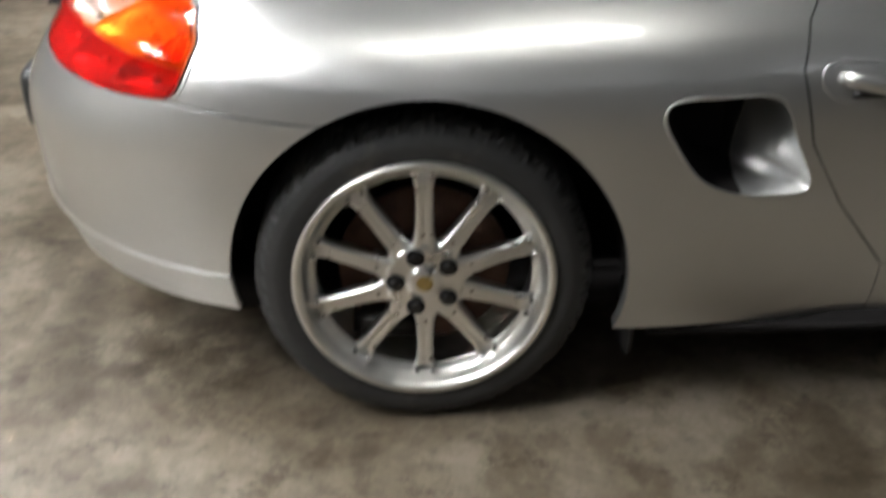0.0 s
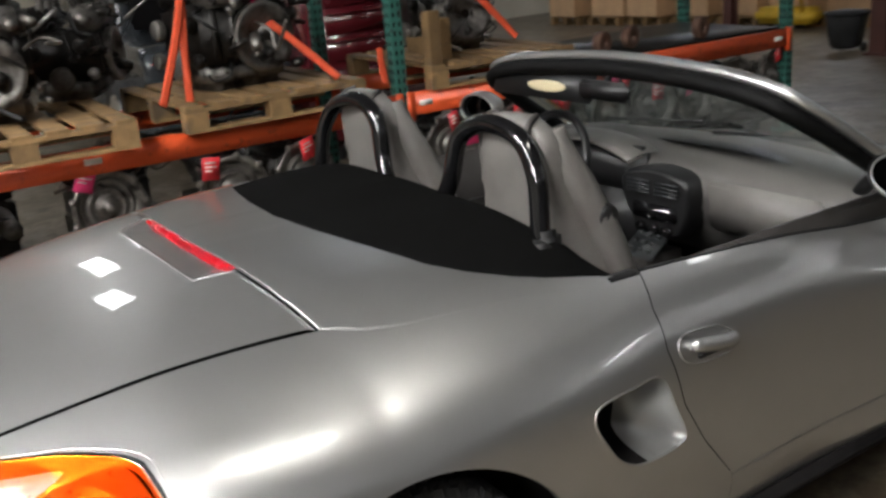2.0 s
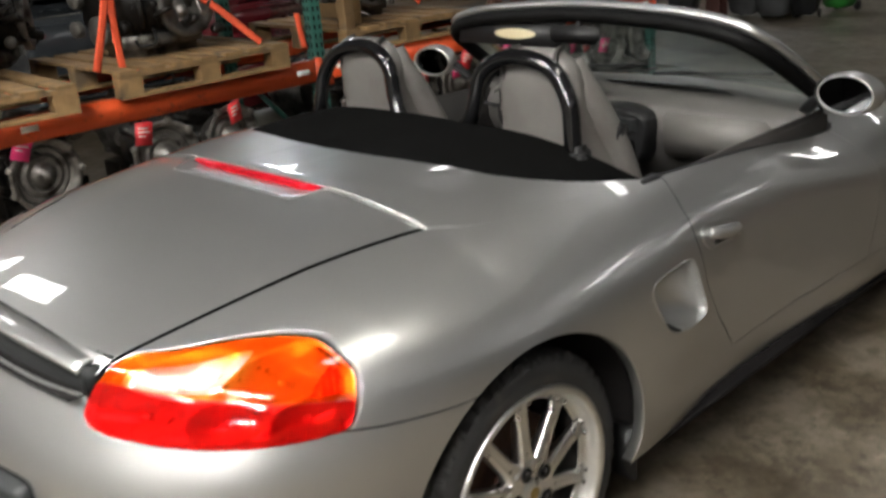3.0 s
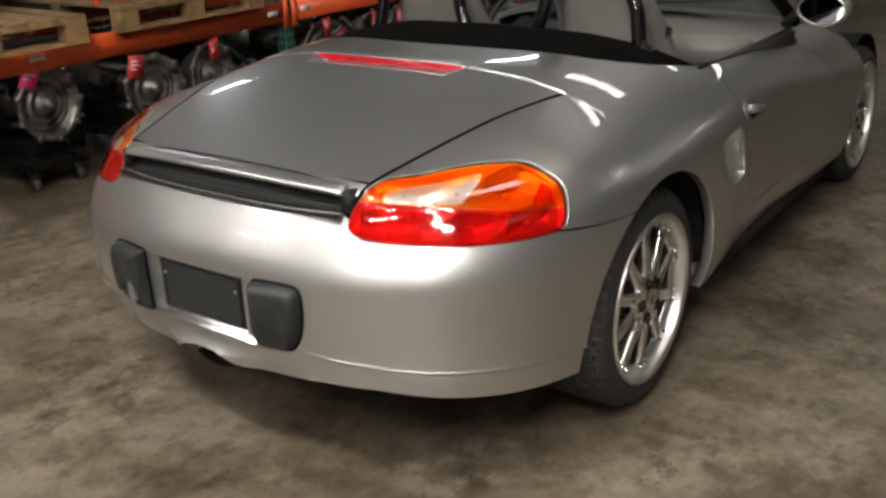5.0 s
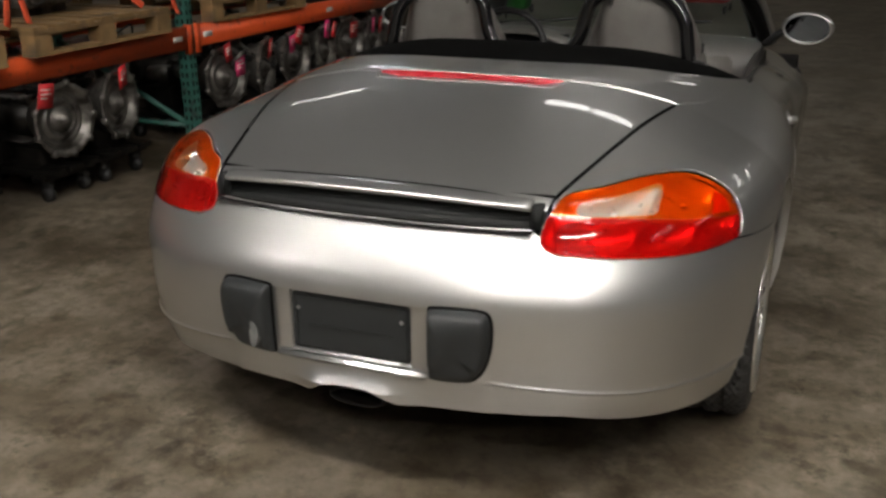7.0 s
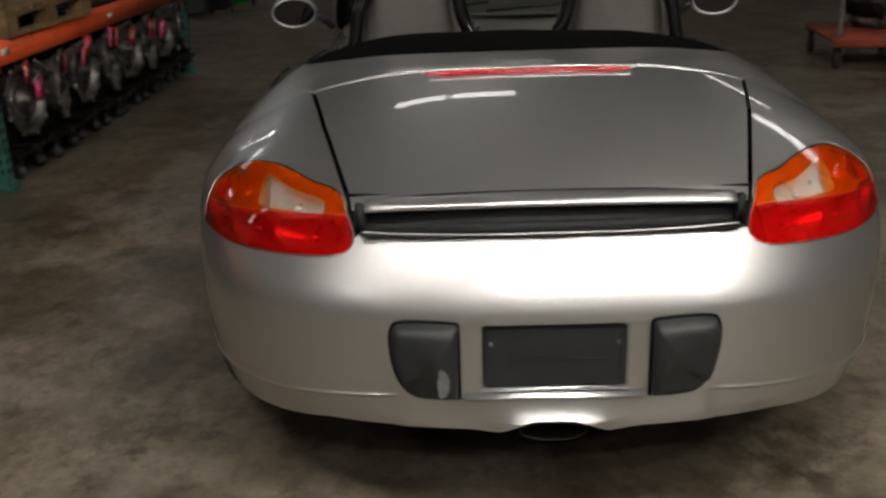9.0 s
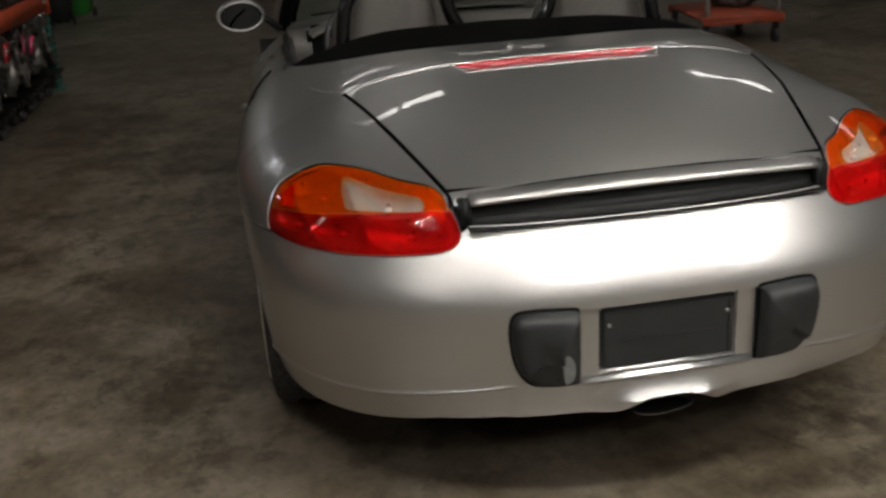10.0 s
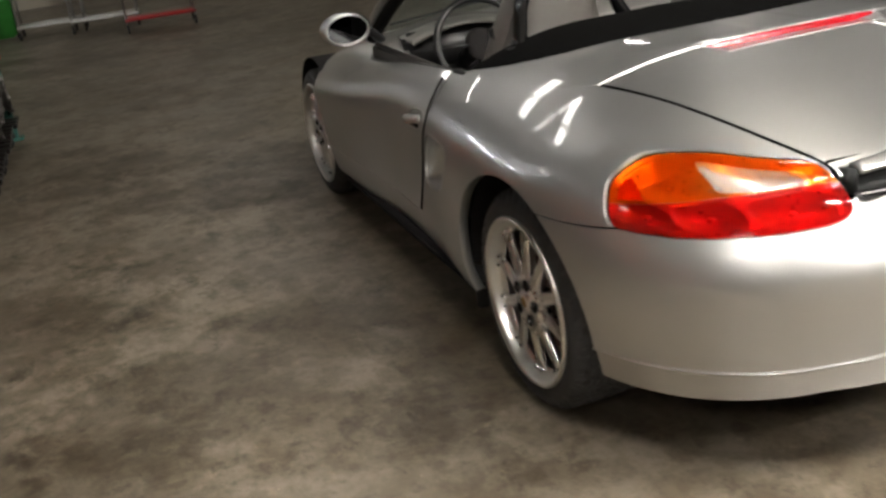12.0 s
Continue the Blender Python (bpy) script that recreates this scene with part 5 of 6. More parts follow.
def ceiling_light(x, y, along="x", tube_name="tube", wide=.40):
    """A hanging strip light: enamelled tray and two pairs of tubes end to end."""
    th = empty("ceiling_light", pose(x, y, CEILING - .35, 0, 0, 0 if along == "x" else 90))
    tagged(th, "white enamelled fluorescent strip light hanging from the roof", "ceiling light", "strip lights")
    bm = bmesh.new()
    box(bm, (0, 0, .05), (1.9, wide + .12, .05), bevel=.01)
    part("tray", bm, M["fixture"], th)
    for k in (-1, 1):
        bm = bmesh.new()
        box(bm, (k * .44, 0, .012), (.78, wide, .02), bevel=.008)
        part("tube_pair", bm, M[tube_name], th)
        bm = bmesh.new()
        cyl(bm, (k * .7, 0, .07), (k * .7, 0, .35), .006, seg=6)
        part("hanger", bm, M["steel"], th)
    return th


for x, y, w in ((-.5, 5.8, .30), (5.0, 6.4, .42), (-5.4, 6.9, .22), (-1.0, 9.6, .16), (.2, 13.6, .40), (6.0, 12.5, .40)):
    ceiling_light(x, y, wide=w)
for x, y in ((-6.6, 12.5), (-10.8, 7.0)):
    ceiling_light(x, y, "x", "far_tube")
ceiling_light(-8.6, .4)
for x, y in ((8.0, 1.8), (8.0, 6.4), (6.6, -1.6)):
    ceiling_light(x, y, "y", wide=.16)
ceiling_light(-11.6, .9)
# unseen bright row behind the car, placed for its highlights and the floor light
for x, y in ((.6, -3.2), (-1.5, -3.1), (3.2, -4.4), (2.5, -3.3), (.8, -6.4), (4.8, -6.8), (-4.6, -5.8)):
    ceiling_light(x, y, "x", "rear_tube", .17 if x > -4 else .09)
ceiling_light(1.4, .45, "y", "side_tube")


# ---- pallet rack ----
RD = 1.06                       # depth
POSTS = (-1.2, 2.13, 5.4)


def rx(y):
    """The rack's aisle face, which stands a little askew to the car."""
    return -2.618 + .036 * y


rack = tagged(empty("pallet_rack", pose(rx(0), 0, 0, 0, 0, -2.06)), "pallet rack with teal uprights and orange beams, loaded with engines", "pallet rack")
for y in POSTS:
    for x in (-.04, -RD):
        bm = bmesh.new()
        box(bm, (x, y, 1.25), (.078, .076, 2.5), bevel=.006)
        box(bm, (x, y, .008), (.14, .12, .016))
        up = part("upright", bm, M["teal"], rack)
        flat(up)
        bm = bmesh.new()
        for i in range(46):
            for dy in (-.017, .017):
                box(bm, (x + .0395, y + dy, .10 + i * .052), (.002, .013, .026))
                box(bm, (x + dy, y - .0385, .10 + i * .052), (.013, .002, .026))
        tagged(flat(part("slot_pattern", bm, M["void"], up)), kind="stuff")
    for z0, z1 in ((.15, .62),):
        bm = bmesh.new()
        cyl(bm, (-.06, y, z0), (-RD + .03, y, z1), .017, seg=8)
        cyl(bm, (-.06, y, z0), (-RD + .03, y, z0), .017, seg=8)
        part("brace", bm, M["teal"], rack)
for a, b in zip(POSTS, POSTS[1:]):
    for x in (.0, -RD - .04):
        bm = bmesh.new()
        box(bm, (x, (a + b) / 2, .686), (.045, b - a - .06, .125), bevel=.006)
        box(bm, (x - .025, (a + b) / 2, .742), (.05, b - a - .06, .012), bevel=.002)
        for e in (a + .035, b - .035):
            box(bm, (x + .002, e, .675), (.046, .010, .17), bevel=.002)
            box(bm, (x + .0235, e, .675), (.005, .05, .17), bevel=.002)
        beam = part("beam", bm, M["orange"], rack)
        for yy in (a + 1.59, a + .13, b - .15):
            bm = bmesh.new()
            box(bm, (x + .0245, yy, .69), (.003, .085, .03))
            part("beam_label", bm, M["white"], beam, "small white paper label")


def pallet(x, y, z, w=1.02, d=1.15, turn=0.0, label="worn wooden pallet on the rack"):
    th = tagged(empty("pallet", pose(x, y, z, 0, 0, turn)), label, "pallet", "pallets")
    for i in range(7):
        bm = bmesh.new()
        box(bm, (0, -w / 2 + .05 + i * (w - .10) / 6, .132), (d, .095 + .02 * ((i * 7) % 3) / 2, .018), bevel=.002)
        flat(part("deck_board", bm, M["pallet"], th))
    for k in (-1, 0, 1):
        bm = bmesh.new()
        box(bm, (k * (d / 2 - .045), 0, .113), (.09, w, .02), bevel=.002)
        flat(part("stringer", bm, M["pallet"], th))
        bm = bmesh.new()
        box(bm, (k * (d / 2 - .045), 0, .010), (.09, w, .018), bevel=.002)
        flat(part("bottom_board", bm, M["pallet"], th))
        for j in (-1, 0, 1):
            bm = bmesh.new()
            box(bm, (k * (d / 2 - .045), j * (w / 2 - .06), .061), (.088, .12, .084), bevel=.003)
            flat(part("block", bm, M["pallet"], th))
    return th


for y, z, tn, dx in ((-.98, .748, 2, .03), (.10, .748, -1, .14), (1.36, .748, 1, .04), (2.85, .748, -2, 0)):
    pallet(rx(y) - .52 + dx, y, z, turn=tn - 2)


bm = bmesh.new()
box(bm, (-RD / 2 - .02, 4.45, .757), (RD - .02, 1.75, .022), bevel=.004)
part("shelf_deck", bm, M["grease"], rack, "dark grey steel shelf deck")
for y, dx, h in ((2.36, -.02, .30), (2.52, -.16, .24)):
    bm = bmesh.new()
    box(bm, (0, 0, h / 2), (.07, .085, h), bevel=.004)
    box(bm, (-.10, 0, h * .35), (.26, .02, .09), bevel=.003)
    ob = tagged(flat(part("wooden_post", bm, M["pallet"])), "short raw timber post standing on a loaded pallet", "post", "timber posts")
    ob.matrix_basis = pose(rx(y) + dx, y, .748 + .141, 0, 0, 5)


def tag(bm_parent, at, size=(.05, .075), material="red_tag", tilt=0.0):
    bm = bmesh.new()
    box(bm, (0, 0, 0), (.003, size[0], size[1]), bevel=.001)
    ob = part("paper_tag", bm, M[material], bm_parent, "bright paper tag")
    ob.matrix_basis = pose(*at, tilt, 8, tilt * .4)
    if size[0] > .06:
        bm = bmesh.new()
        for k, w in ((.25, .7), (.08, .8), (-.09, .5)):
            box(bm, (.0022, (w - .8) * size[0] * .4, k * size[1]), (.001, size[0] * w * .85, size[1] * .07))
        part("writing_bar", bm, M["white"], ob, "unreadable white printed lines")
    return ob


def engine(x, y, z, turn, seed, scale=1.0, tags=("pink",), label="greasy removed car engine with pulleys and hoses on a pallet"):
    """A pulled engine: block, heads, sump, intake, pulleys, belt, hoses and brackets."""
    rnd = random.Random(seed)
    th = tagged(empty("engine", pose(x, y, z, 0, 0, turn) @ Matrix.Scale(scale, 4)), label, "engine", "engines on the rack")
    bm = bmesh.new()
    box(bm, (0, 0, .27), (.42, .50, .28), bevel=.03)
    for k in range(5):
        box(bm, (.215, -.2 + k * .1, .27), (.02, .03, .24), bevel=.006)
    part("block", bm, M["grease"], th)
    bm = bmesh.new()
    box(bm, (0, 0, .075), (.34, .44, .15), bevel=.04)
    part("sump", bm, M["cast"], th)
    for k in (-1, 1):
        bm = bmesh.new()
        box(bm, (k * .15, 0, .47), (.17, .50, .14), Matrix.Rotation(k * .5, 4, "Y"), bevel=.03)
        for j in range(6):
            cyl(bm, (k * .19, -.2 + .08 * j, .52), (k * .21, -.2 + .08 * j, .56), .012, seg=8)
        part("cylinder_head", bm, M["grease"] if k < 0 else M["cast"], th)
        bm = bmesh.new()
        for j in range(3):
            tube(bm, curve([(k * .10, -.15 + .15 * j, .52), (k * .08, -.15 + .15 * j, .62), (-k * .02, -.15 + .15 * j, .66), (-k * .06, -.15 + .15 * j, .60)], 14), .026, 8)
        part("intake_runners", bm, M["cast"], th)
    bm = bmesh.new()
    box(bm, (0, .02, .66), (.20, .42, .09), bevel=.035)
    part("plenum", bm, M["black"], th)
    for (a, b, r) in ((.0, .14, .075), (.14, .33, .045), (-.15, .30, .05), (.19, .16, .036), (-.18, .15, .04)):
        bm = bmesh.new()
        prof = [(0, .012), (.0, r * .5), (.012, r * .55), (.016, r * .9), (.024, r), (.030, r * .94), (.036, r), (.042, r * .94), (.048, r), (.054, r * .9), (.056, .0005)]
        lathe(bm, prof, 32)
        ob = part("pulley", bm, M["cast"] if rnd.random() < .5 else M["grease"], th)
        ob.matrix_basis = pose(a, -.26, b, 0, 0, -90)
    bm = bmesh.new()
    lathe(bm, [(0, .03), (.03, .10), (.045, .14), (.05, .165), (.03, .17), (0, .165)], 40)
    ob = part("flywheel", bm, M["cast"], th)
    ob.matrix_basis = pose(.215, .05, .24, 0, 0, 0)
    for i in range(24):
        bm = bmesh.new()
        p = [Vector((rnd.uniform(-.22, .28), rnd.uniform(-.28, .28), rnd.uniform(.15, .6)))]
        for _ in range(3):
            p.append(p[-1] + Vector((rnd.uniform(-.12, .14), rnd.uniform(-.16, .16), rnd.uniform(-.12, .14))))
        tube(bm, curve([tuple(q) for q in p], 18), rnd.choice((.004, .005, .008, .011)), 7)
        part("hose", bm, M["hose"] if rnd.random() < .75 else M["cast"], th)
    for i in range(34):
        bm = bmesh.new()
        c = (rnd.uniform(.14, .27), rnd.uniform(-.27, .27), rnd.uniform(.08, .66))
        if rnd.random() < .5:
            box(bm, c, (rnd.uniform(.02, .07), rnd.uniform(.015, .09), rnd.uniform(.015, .09)), Matrix.Rotation(rnd.uniform(-.5, .5), 4, "X"), bevel=.01)
        else:
            cyl(bm, c, (c[0] + rnd.uniform(.05, .1), c[1] + rnd.uniform(-.05, .05), c[2] + rnd.uniform(-.05, .05)), rnd.uniform(.008, .03), seg=14)
        part("accessory", bm, M["cast"] if rnd.random() < .45 else M["grease"], th)
    for t in tags:
        tag(th, (.27, rnd.uniform(-.15, .15), rnd.uniform(.45, .62)), (.05, .10), t, rnd.uniform(-25, 25))
    return th


ET = .748 + .142
engine(rx(-1.02) - .50, -1.02, ET, 6, 3, 1.0, ("red_tag",))
engine(rx(.02) - .42, .02, ET, -8, 5, 1.05, ())
engine(rx(1.33) - .45, 1.33, ET, 10, 8, 1.1, ("pink",))
engine(rx(2.82) - .56, 2.82, ET, -12, 12, .95, ())
engine(rx(.62) - .95, .62, ET, 60, 21, .9, ())


def strap(pts, label="orange ratchet strap tied round an engine"):
    bm = bmesh.new()
    tube(bm, curve(pts, 30), .022, 6, flatten=.12, up=(1, 0, 0))
    tagged(part("strap", bm, M["strap"]), label, "strap", "orange straps")


strap([(rx(-.30) + .03, -.30, ET - .02), (rx(-.22) - .06, -.22, 1.18), (rx(-.16) - .10, -.16, 1.42), (rx(.02) - .16, .02, 1.52), (rx(.22) - .20, .22, 1.54)])
strap([(rx(.76) + .04, .76, ET + .01), (rx(.90) - .06, .90, 1.18), (rx(.98) - .14, .98, 1.36), (rx(1.06) - .22, 1.06, 1.60)])
strap([(rx(.90) + .03, .90, ET + .01), (rx(.95) - .08, .95, 1.14), (rx(1.0) - .16, 1.0, 1.38)])
strap([(rx(1.74) + .0, 1.74, ET + .01), (rx(1.60) - .12, 1.60, 1.08), (rx(1.45) - .24, 1.45, 1.25)])
strap([(rx(2.02) + .01, 2.02, ET - .06), (rx(2.03) - .03, 2.03, ET + .03), (rx(2.04) - .06, 2.04, 1.02)])
strap([(rx(2.98) - .05, 2.98, ET + .08), (rx(2.80) - .12, 2.80, 1.20), (rx(2.62) - .18, 2.62, 1.40)])


def gearbox(x, y, z, turn, seed, tags=1, s=.84):
    """A removed gearbox, its open bell housing towards the aisle."""
    rnd = random.Random(seed)
    th = tagged(empty("gearbox", pose(x, y, z, 0, rnd.uniform(-6, 6), turn) @ Matrix.Scale(s, 4)), "greasy removed gearbox with an open bell housing, stored under the rack", "gearbox", "gearboxes under the rack")
    bm = bmesh.new()
    lathe(bm, [(-.20, .11), (-.14, .15), (-.03, .205), (.0, .225), (.012, .225), (.012, .195), (-.02, .185), (-.10, .13), (-.11, .02)], 40)
    for k in range(9):
        a = k * math.tau / 9
        cyl(bm, (-.012, .222 * math.cos(a), .222 * math.sin(a)), (.018, .222 * math.cos(a), .222 * math.sin(a)), .022, seg=10)
    part("bell_housing", bm, M["cast"], th)
    bm = bmesh.new()
    lathe(bm, [(-.08, .16), (-.05, .172), (-.04, .17), (-.036, .15), (-.045, .145), (-.045, .125), (-.030, .12), (-.022, .10), (-.034, .095), (-.034, .075), (-.018, .07), (-.012, .05), (.008, .046), (.012, .03), (.03, .025), (.03, .0005)], 36)
    part("torque_converter", bm, M["cast"], th)
    bm = bmesh.new()
    box(bm, (-.36, 0, -.01), (.34, .24, .25), bevel=.05)
    part("gear_case", bm, M["grease"], th)
    bm = bmesh.new()
    box(bm, (-.36, .0, -.14), (.28, .26, .06), bevel=.02)
    part("oil_pan", bm, M["grease"], th)
    bm = bmesh.new()
    cyl(bm, (-.52, 0, 0), (-.78, 0, 0), .075, .055, 18)
    part("output_housing", bm, M["cast"], th)
    for k in range(5):
        bm = bmesh.new()
        box(bm, (-.24 - .06 * k, 0, .115), (.012, .22, .05), bevel=.004)
        part("rib", bm, M["grease"], th)
    for i in range(5):
        bm = bmesh.new()
        p = [Vector((rnd.uniform(-.3, .0), rnd.uniform(-.2, .2), rnd.uniform(.05, .24)))]
        for _ in range(3):
            p.append(p[-1] + Vector((rnd.uniform(-.08, .08), rnd.uniform(-.13, .13), rnd.uniform(-.10, .08))))
        tube(bm, curve([tuple(q) for q in p], 14), rnd.choice((.008, .012)), 6)
        part("pipe", bm, M["hose"] if i % 2 else M["cast"], th)
    bm = bmesh.new()
    box(bm, (-.30, rnd.choice((-.14, .14)), .05), (.16, .07, .10), bevel=.02)
    part("selector_box", bm, M["cast"], th)
    for k in range(tags):
        tag(th, (.03 + .02 * k, rnd.uniform(-.16, .16), rnd.uniform(.03, .22)), (.11, .15) if k == 0 else (.08, .14), "red_tag" if (seed + k) % 3 else "pink", rnd.uniform(-20, 20))
    return th


for i, (y, z, tn, nt_, dx) in enumerate(((-.95, .43, 8, 1, 0), (-.28, .42, -10, 1, .02), (.44, .44, 4, 1, .0), (1.08, .40, -6, 1, .03), (1.49, .41, 10, 1, .03), (2.45, .40, -8, 2, .05), (2.86, .40, 14, 1, .10), (3.26, .41, -4, 2, .06), (3.66, .40, 8, 2, .08), (4.06, .41, -10, 1, .04), (4.44, .40, 6, 2, .06), (4.84, .42, -6, 1, .02), (5.24, .42, 9, 1, .05))):
    gearbox(rx(y) - .03 + dx * .5, y, z, tn, 31 + i, nt_)
    # a low timber dolly carries each
    th = tagged(empty("dolly", pose(rx(y) - .36 + dx * .5, y, 0)), "low dark timber dolly on black castors under a gearbox", "dolly", "dollies under the rack")
    for nm, c, sz in (("deck_board", (0, -.13, .155), (.74, .10, .03)), ("deck_board", (0, 0, .155), (.74, .10, .03)), ("deck_board", (0, .13, .155), (.74, .10, .03)), ("cross_board", (.28, 0, .1255), (.08, .38, .03)), ("cross_board", (-.28, 0, .1255), (.08, .38, .03)), ("chock", (.16, 0, .22), (.16, .24, .10)), ("chock", (-.12, 0, .25), (.20, .22, .16))):
        bm = bmesh.new()
        box(bm, c, sz, bevel=.004)
        flat(part(nm, bm, M["grease"], th))
    for dx2 in (-.28, .28):
        for dy in (-.13, .13):
            bm = bmesh.new()
            cyl(bm, (dx2, dy - .014, .038), (dx2, dy + .014, .038), .038, seg=18)
            box(bm, (dx2, dy, .092), (.05, .05, .04), bevel=.004)
            part("castor", bm, M["rubber"], th)

# added second row deeper under the shelf, turned about, hiding the lit floor
for i, (y, z, tn) in enumerate(((-.75, .40, 170), (-.05, .42, 186), (.72, .40, 176), (1.35, .42, 190), (1.85, .40, 172), (2.62, .41, 184), (3.35, .40, 176), (4.02, .42, 188), (4.75, .40, 174))):
    gearbox(rx(y) - 1.02, y, z, tn, 71 + i, 0, .92)
    th = tagged(empty("dolly", pose(rx(y) - .70, y, 0)), "low dark timber dolly on black castors under a gearbox", "dolly", "dollies under the rack")
    for nm, c, sz in (("deck_board", (0, -.10, .155), (.60, .14, .03)), ("deck_board", (0, .10, .155), (.60, .14, .03)), ("chock", (.10, 0, .225), (.22, .24, .11))):
        bm = bmesh.new()
        box(bm, c, sz, bevel=.004)
        flat(part(nm, bm, M["grease"], th))
    for dx2 in (-.22, .22):
        for dy in (-.11, .11):
            bm = bmesh.new()
            cyl(bm, (dx2, dy - .014, .038), (dx2, dy + .014, .038), .038, seg=14)
            box(bm, (dx2, dy, .105), (.05, .05, .07), bevel=.004)
            part("castor", bm, M["rubber"], th)

# brown brake drums left on the empty end of the rack
for y, dx in ((3.68, -.12), (4.0, -.2), (4.55, -.10)):
    bm = bmesh.new()
    lathe(bm, [(0, .015), (0, .06), (.006, .075), (.054, .078), (.06, .07), (.06, .015)], 32, closed=True)
    ob = tagged(part("brake_drum", bm, M["rust"]), "rusty brown brake drum standing on the rack", "brake drum", "brake drums")
    ob.matrix_basis = pose(rx(y) + dx, y, .768 + .078, 0, 0, 12)


# ---- cars parked beyond the rack ----
def far_car(x, y, turn, paint_name, label):
    th = tagged(empty("parked_car", pose(x, y, 0, 0, 0, turn)), label, "car", "cars beyond the rack")
    prof = [(-2.2, .42), (-2.25, .62), (-2.18, .92), (-1.55, 1.0), (-.95, 1.38), (.2, 1.42), (1.0, 1.02), (1.95, .88), (2.2, .68), (2.22, .42), (1.9, .25), (-1.9, .25)]
    pr = curve(prof, 72, True)
    bm = bmesh.new()
    rings = []
    for xx, k in ((-.86, .80), (-.88, .93), (-.82, .985), (-.60, 1.0), (.60, 1.0), (.82, .985), (.88, .93), (.86, .80)):
        rings.append([bm.verts.new((xx * (1 - .22 * max(p[1] - .95, 0) / .45), p[0] * (.96 + .04 * k), .25 + (p[1] - .25) * k)) for p in pr])
    for A, B in zip(rings, rings[1:]):
        for i in range(len(pr)):
            bm.faces.new((A[i], A[(i + 1) % len(pr)], B[(i + 1) % len(pr)], B[i]))
    bm.faces.new(rings[0])
    bm.faces.new(rings[-1][::-1])
    bmesh.ops.recalc_face_normals(bm, faces=bm.faces)
    part("body", bm, M[paint_name], th)
    for k in (-1, 1):
        bm = bmesh.new()
        g = curve([(-1.35, 1.03), (-.85, 1.33), (.15, 1.37), (.82, 1.04), (0, 1.0)], 40, True)
        A = [bm.verts.new((k * (.865 - .19 * max(p[1] - .95, 0) / .45), p[0], p[1])) for p in g]
        bm.faces.new(A if k > 0 else A[::-1])
        part("side_window", bm, M["gloss_black"], th)
        bm = bmesh.new()
        box(bm, (k * .68, -2.20, .78), (.34, .10, .14), bevel=.03)
        part("tail_lamp", bm, M["red_lens"], th)
        for yy in (-1.35, 1.35):
            bm = bmesh.new()
            cyl(bm, (k * .70, yy, .32), (k * .90, yy, .32), .32, seg=32)
            part("tyre", bm, M["rubber"], th)
            bm = bmesh.new()
            cyl(bm, (k * .895, yy, .32), (k * .905, yy, .32), .20, seg=24)
            part("rim", bm, M["alloy"], th)
    for k in (0, 1):
        bm = bmesh.new()
        w_ = (-1.62, -1.0, 1.03, 1.34) if k == 0 else (1.0, .30, 1.03, 1.37)
        A = [bm.verts.new((sx * (.72 if zz < 1.1 else .60), yy - .012 * (1 if k == 0 else -1), zz + .02)) for sx, yy, zz in ((-1, w_[0], w_[2]), (1, w_[0], w_[2]), (1, w_[1], w_[3]), (-1, w_[1], w_[3]))]
        bm.faces.new(A)
        part("windscreen", bm, M["gloss_black"], th)
    return th


far_car(-7.7, 2.45, 90, "dark_car", "dark grey saloon car with red tail lamps parked beyond the rack")
far_car(-6.4, -1.9, 84, "maroon", "maroon saloon car parked beyond the rack")


# red tool cabinet behind the rack
th = tagged(empty("tool_cabinet", pose(-4.7, 3.05, 0, 0, 0, 4)), "dark red steel tool cabinet on castors behind the rack", "cabinet")
bm = bmesh.new()
box(bm, (0, 0, .74), (.55, .95, 1.24), bevel=.012)
part("body", bm, M["maroon"], th)
for k in range(6):
    bm = bmesh.new()
    box(bm, (.28, 0, .24 + k * .20), (.02, .88, .18), bevel=.006)
    dr = part("drawer", bm, M["maroon"], th)
    bm = bmesh.new()
    box(bm, (.298, 0, .305 + k * .20), (.018, .84, .02), bevel=.004)
    part("handle", bm, M["maroon"], dr)
for sx in (-1, 1):
    for sy in (-1, 1):
        bm = bmesh.new()
        cyl(bm, (sx * .2, sy * .38 - .02, .06), (sx * .2, sy * .38 + .02, .06), .06, seg=16)
        part("castor", bm, M["rubber"], th)


# ---- the far side: boxes, bins, carts ----
def carton(x, y, z, s, turn=0.0):
    th = empty("cardboard_box", pose(x, y, z, 0, 0, turn))
    tagged(th, "plain brown cardboard carton stacked in the far bay", "box", "cardboard boxes")
    bm = bmesh.new()
    box(bm, (0, 0, s[2] / 2), s, bevel=.008)
    flat(part("carton", bm, M["card"], th))
    bm = bmesh.new()
    box(bm, (0, 0, s[2] + .002), (s[0] * .98, .06, .004))
    box(bm, (0, -s[1] / 2 - .002, s[2] - .06), (.002 + .06, .004, .12))
    part("tape", bm, M["white"], th)


rb = random.Random(4)
for i in range(7):
    for k in range(3):
        carton(-10.6 + i * .78, 10.6 + rb.uniform(-.08, .08) + .15 * i, .15 + k * .60, (.70, .60, .58), rb.uniform(-6, 6))
    pallet(-10.6 + i * .78, 10.6 + .15 * i, 0, .62, .72, label="wooden pallet under cardboard boxes on the floor")


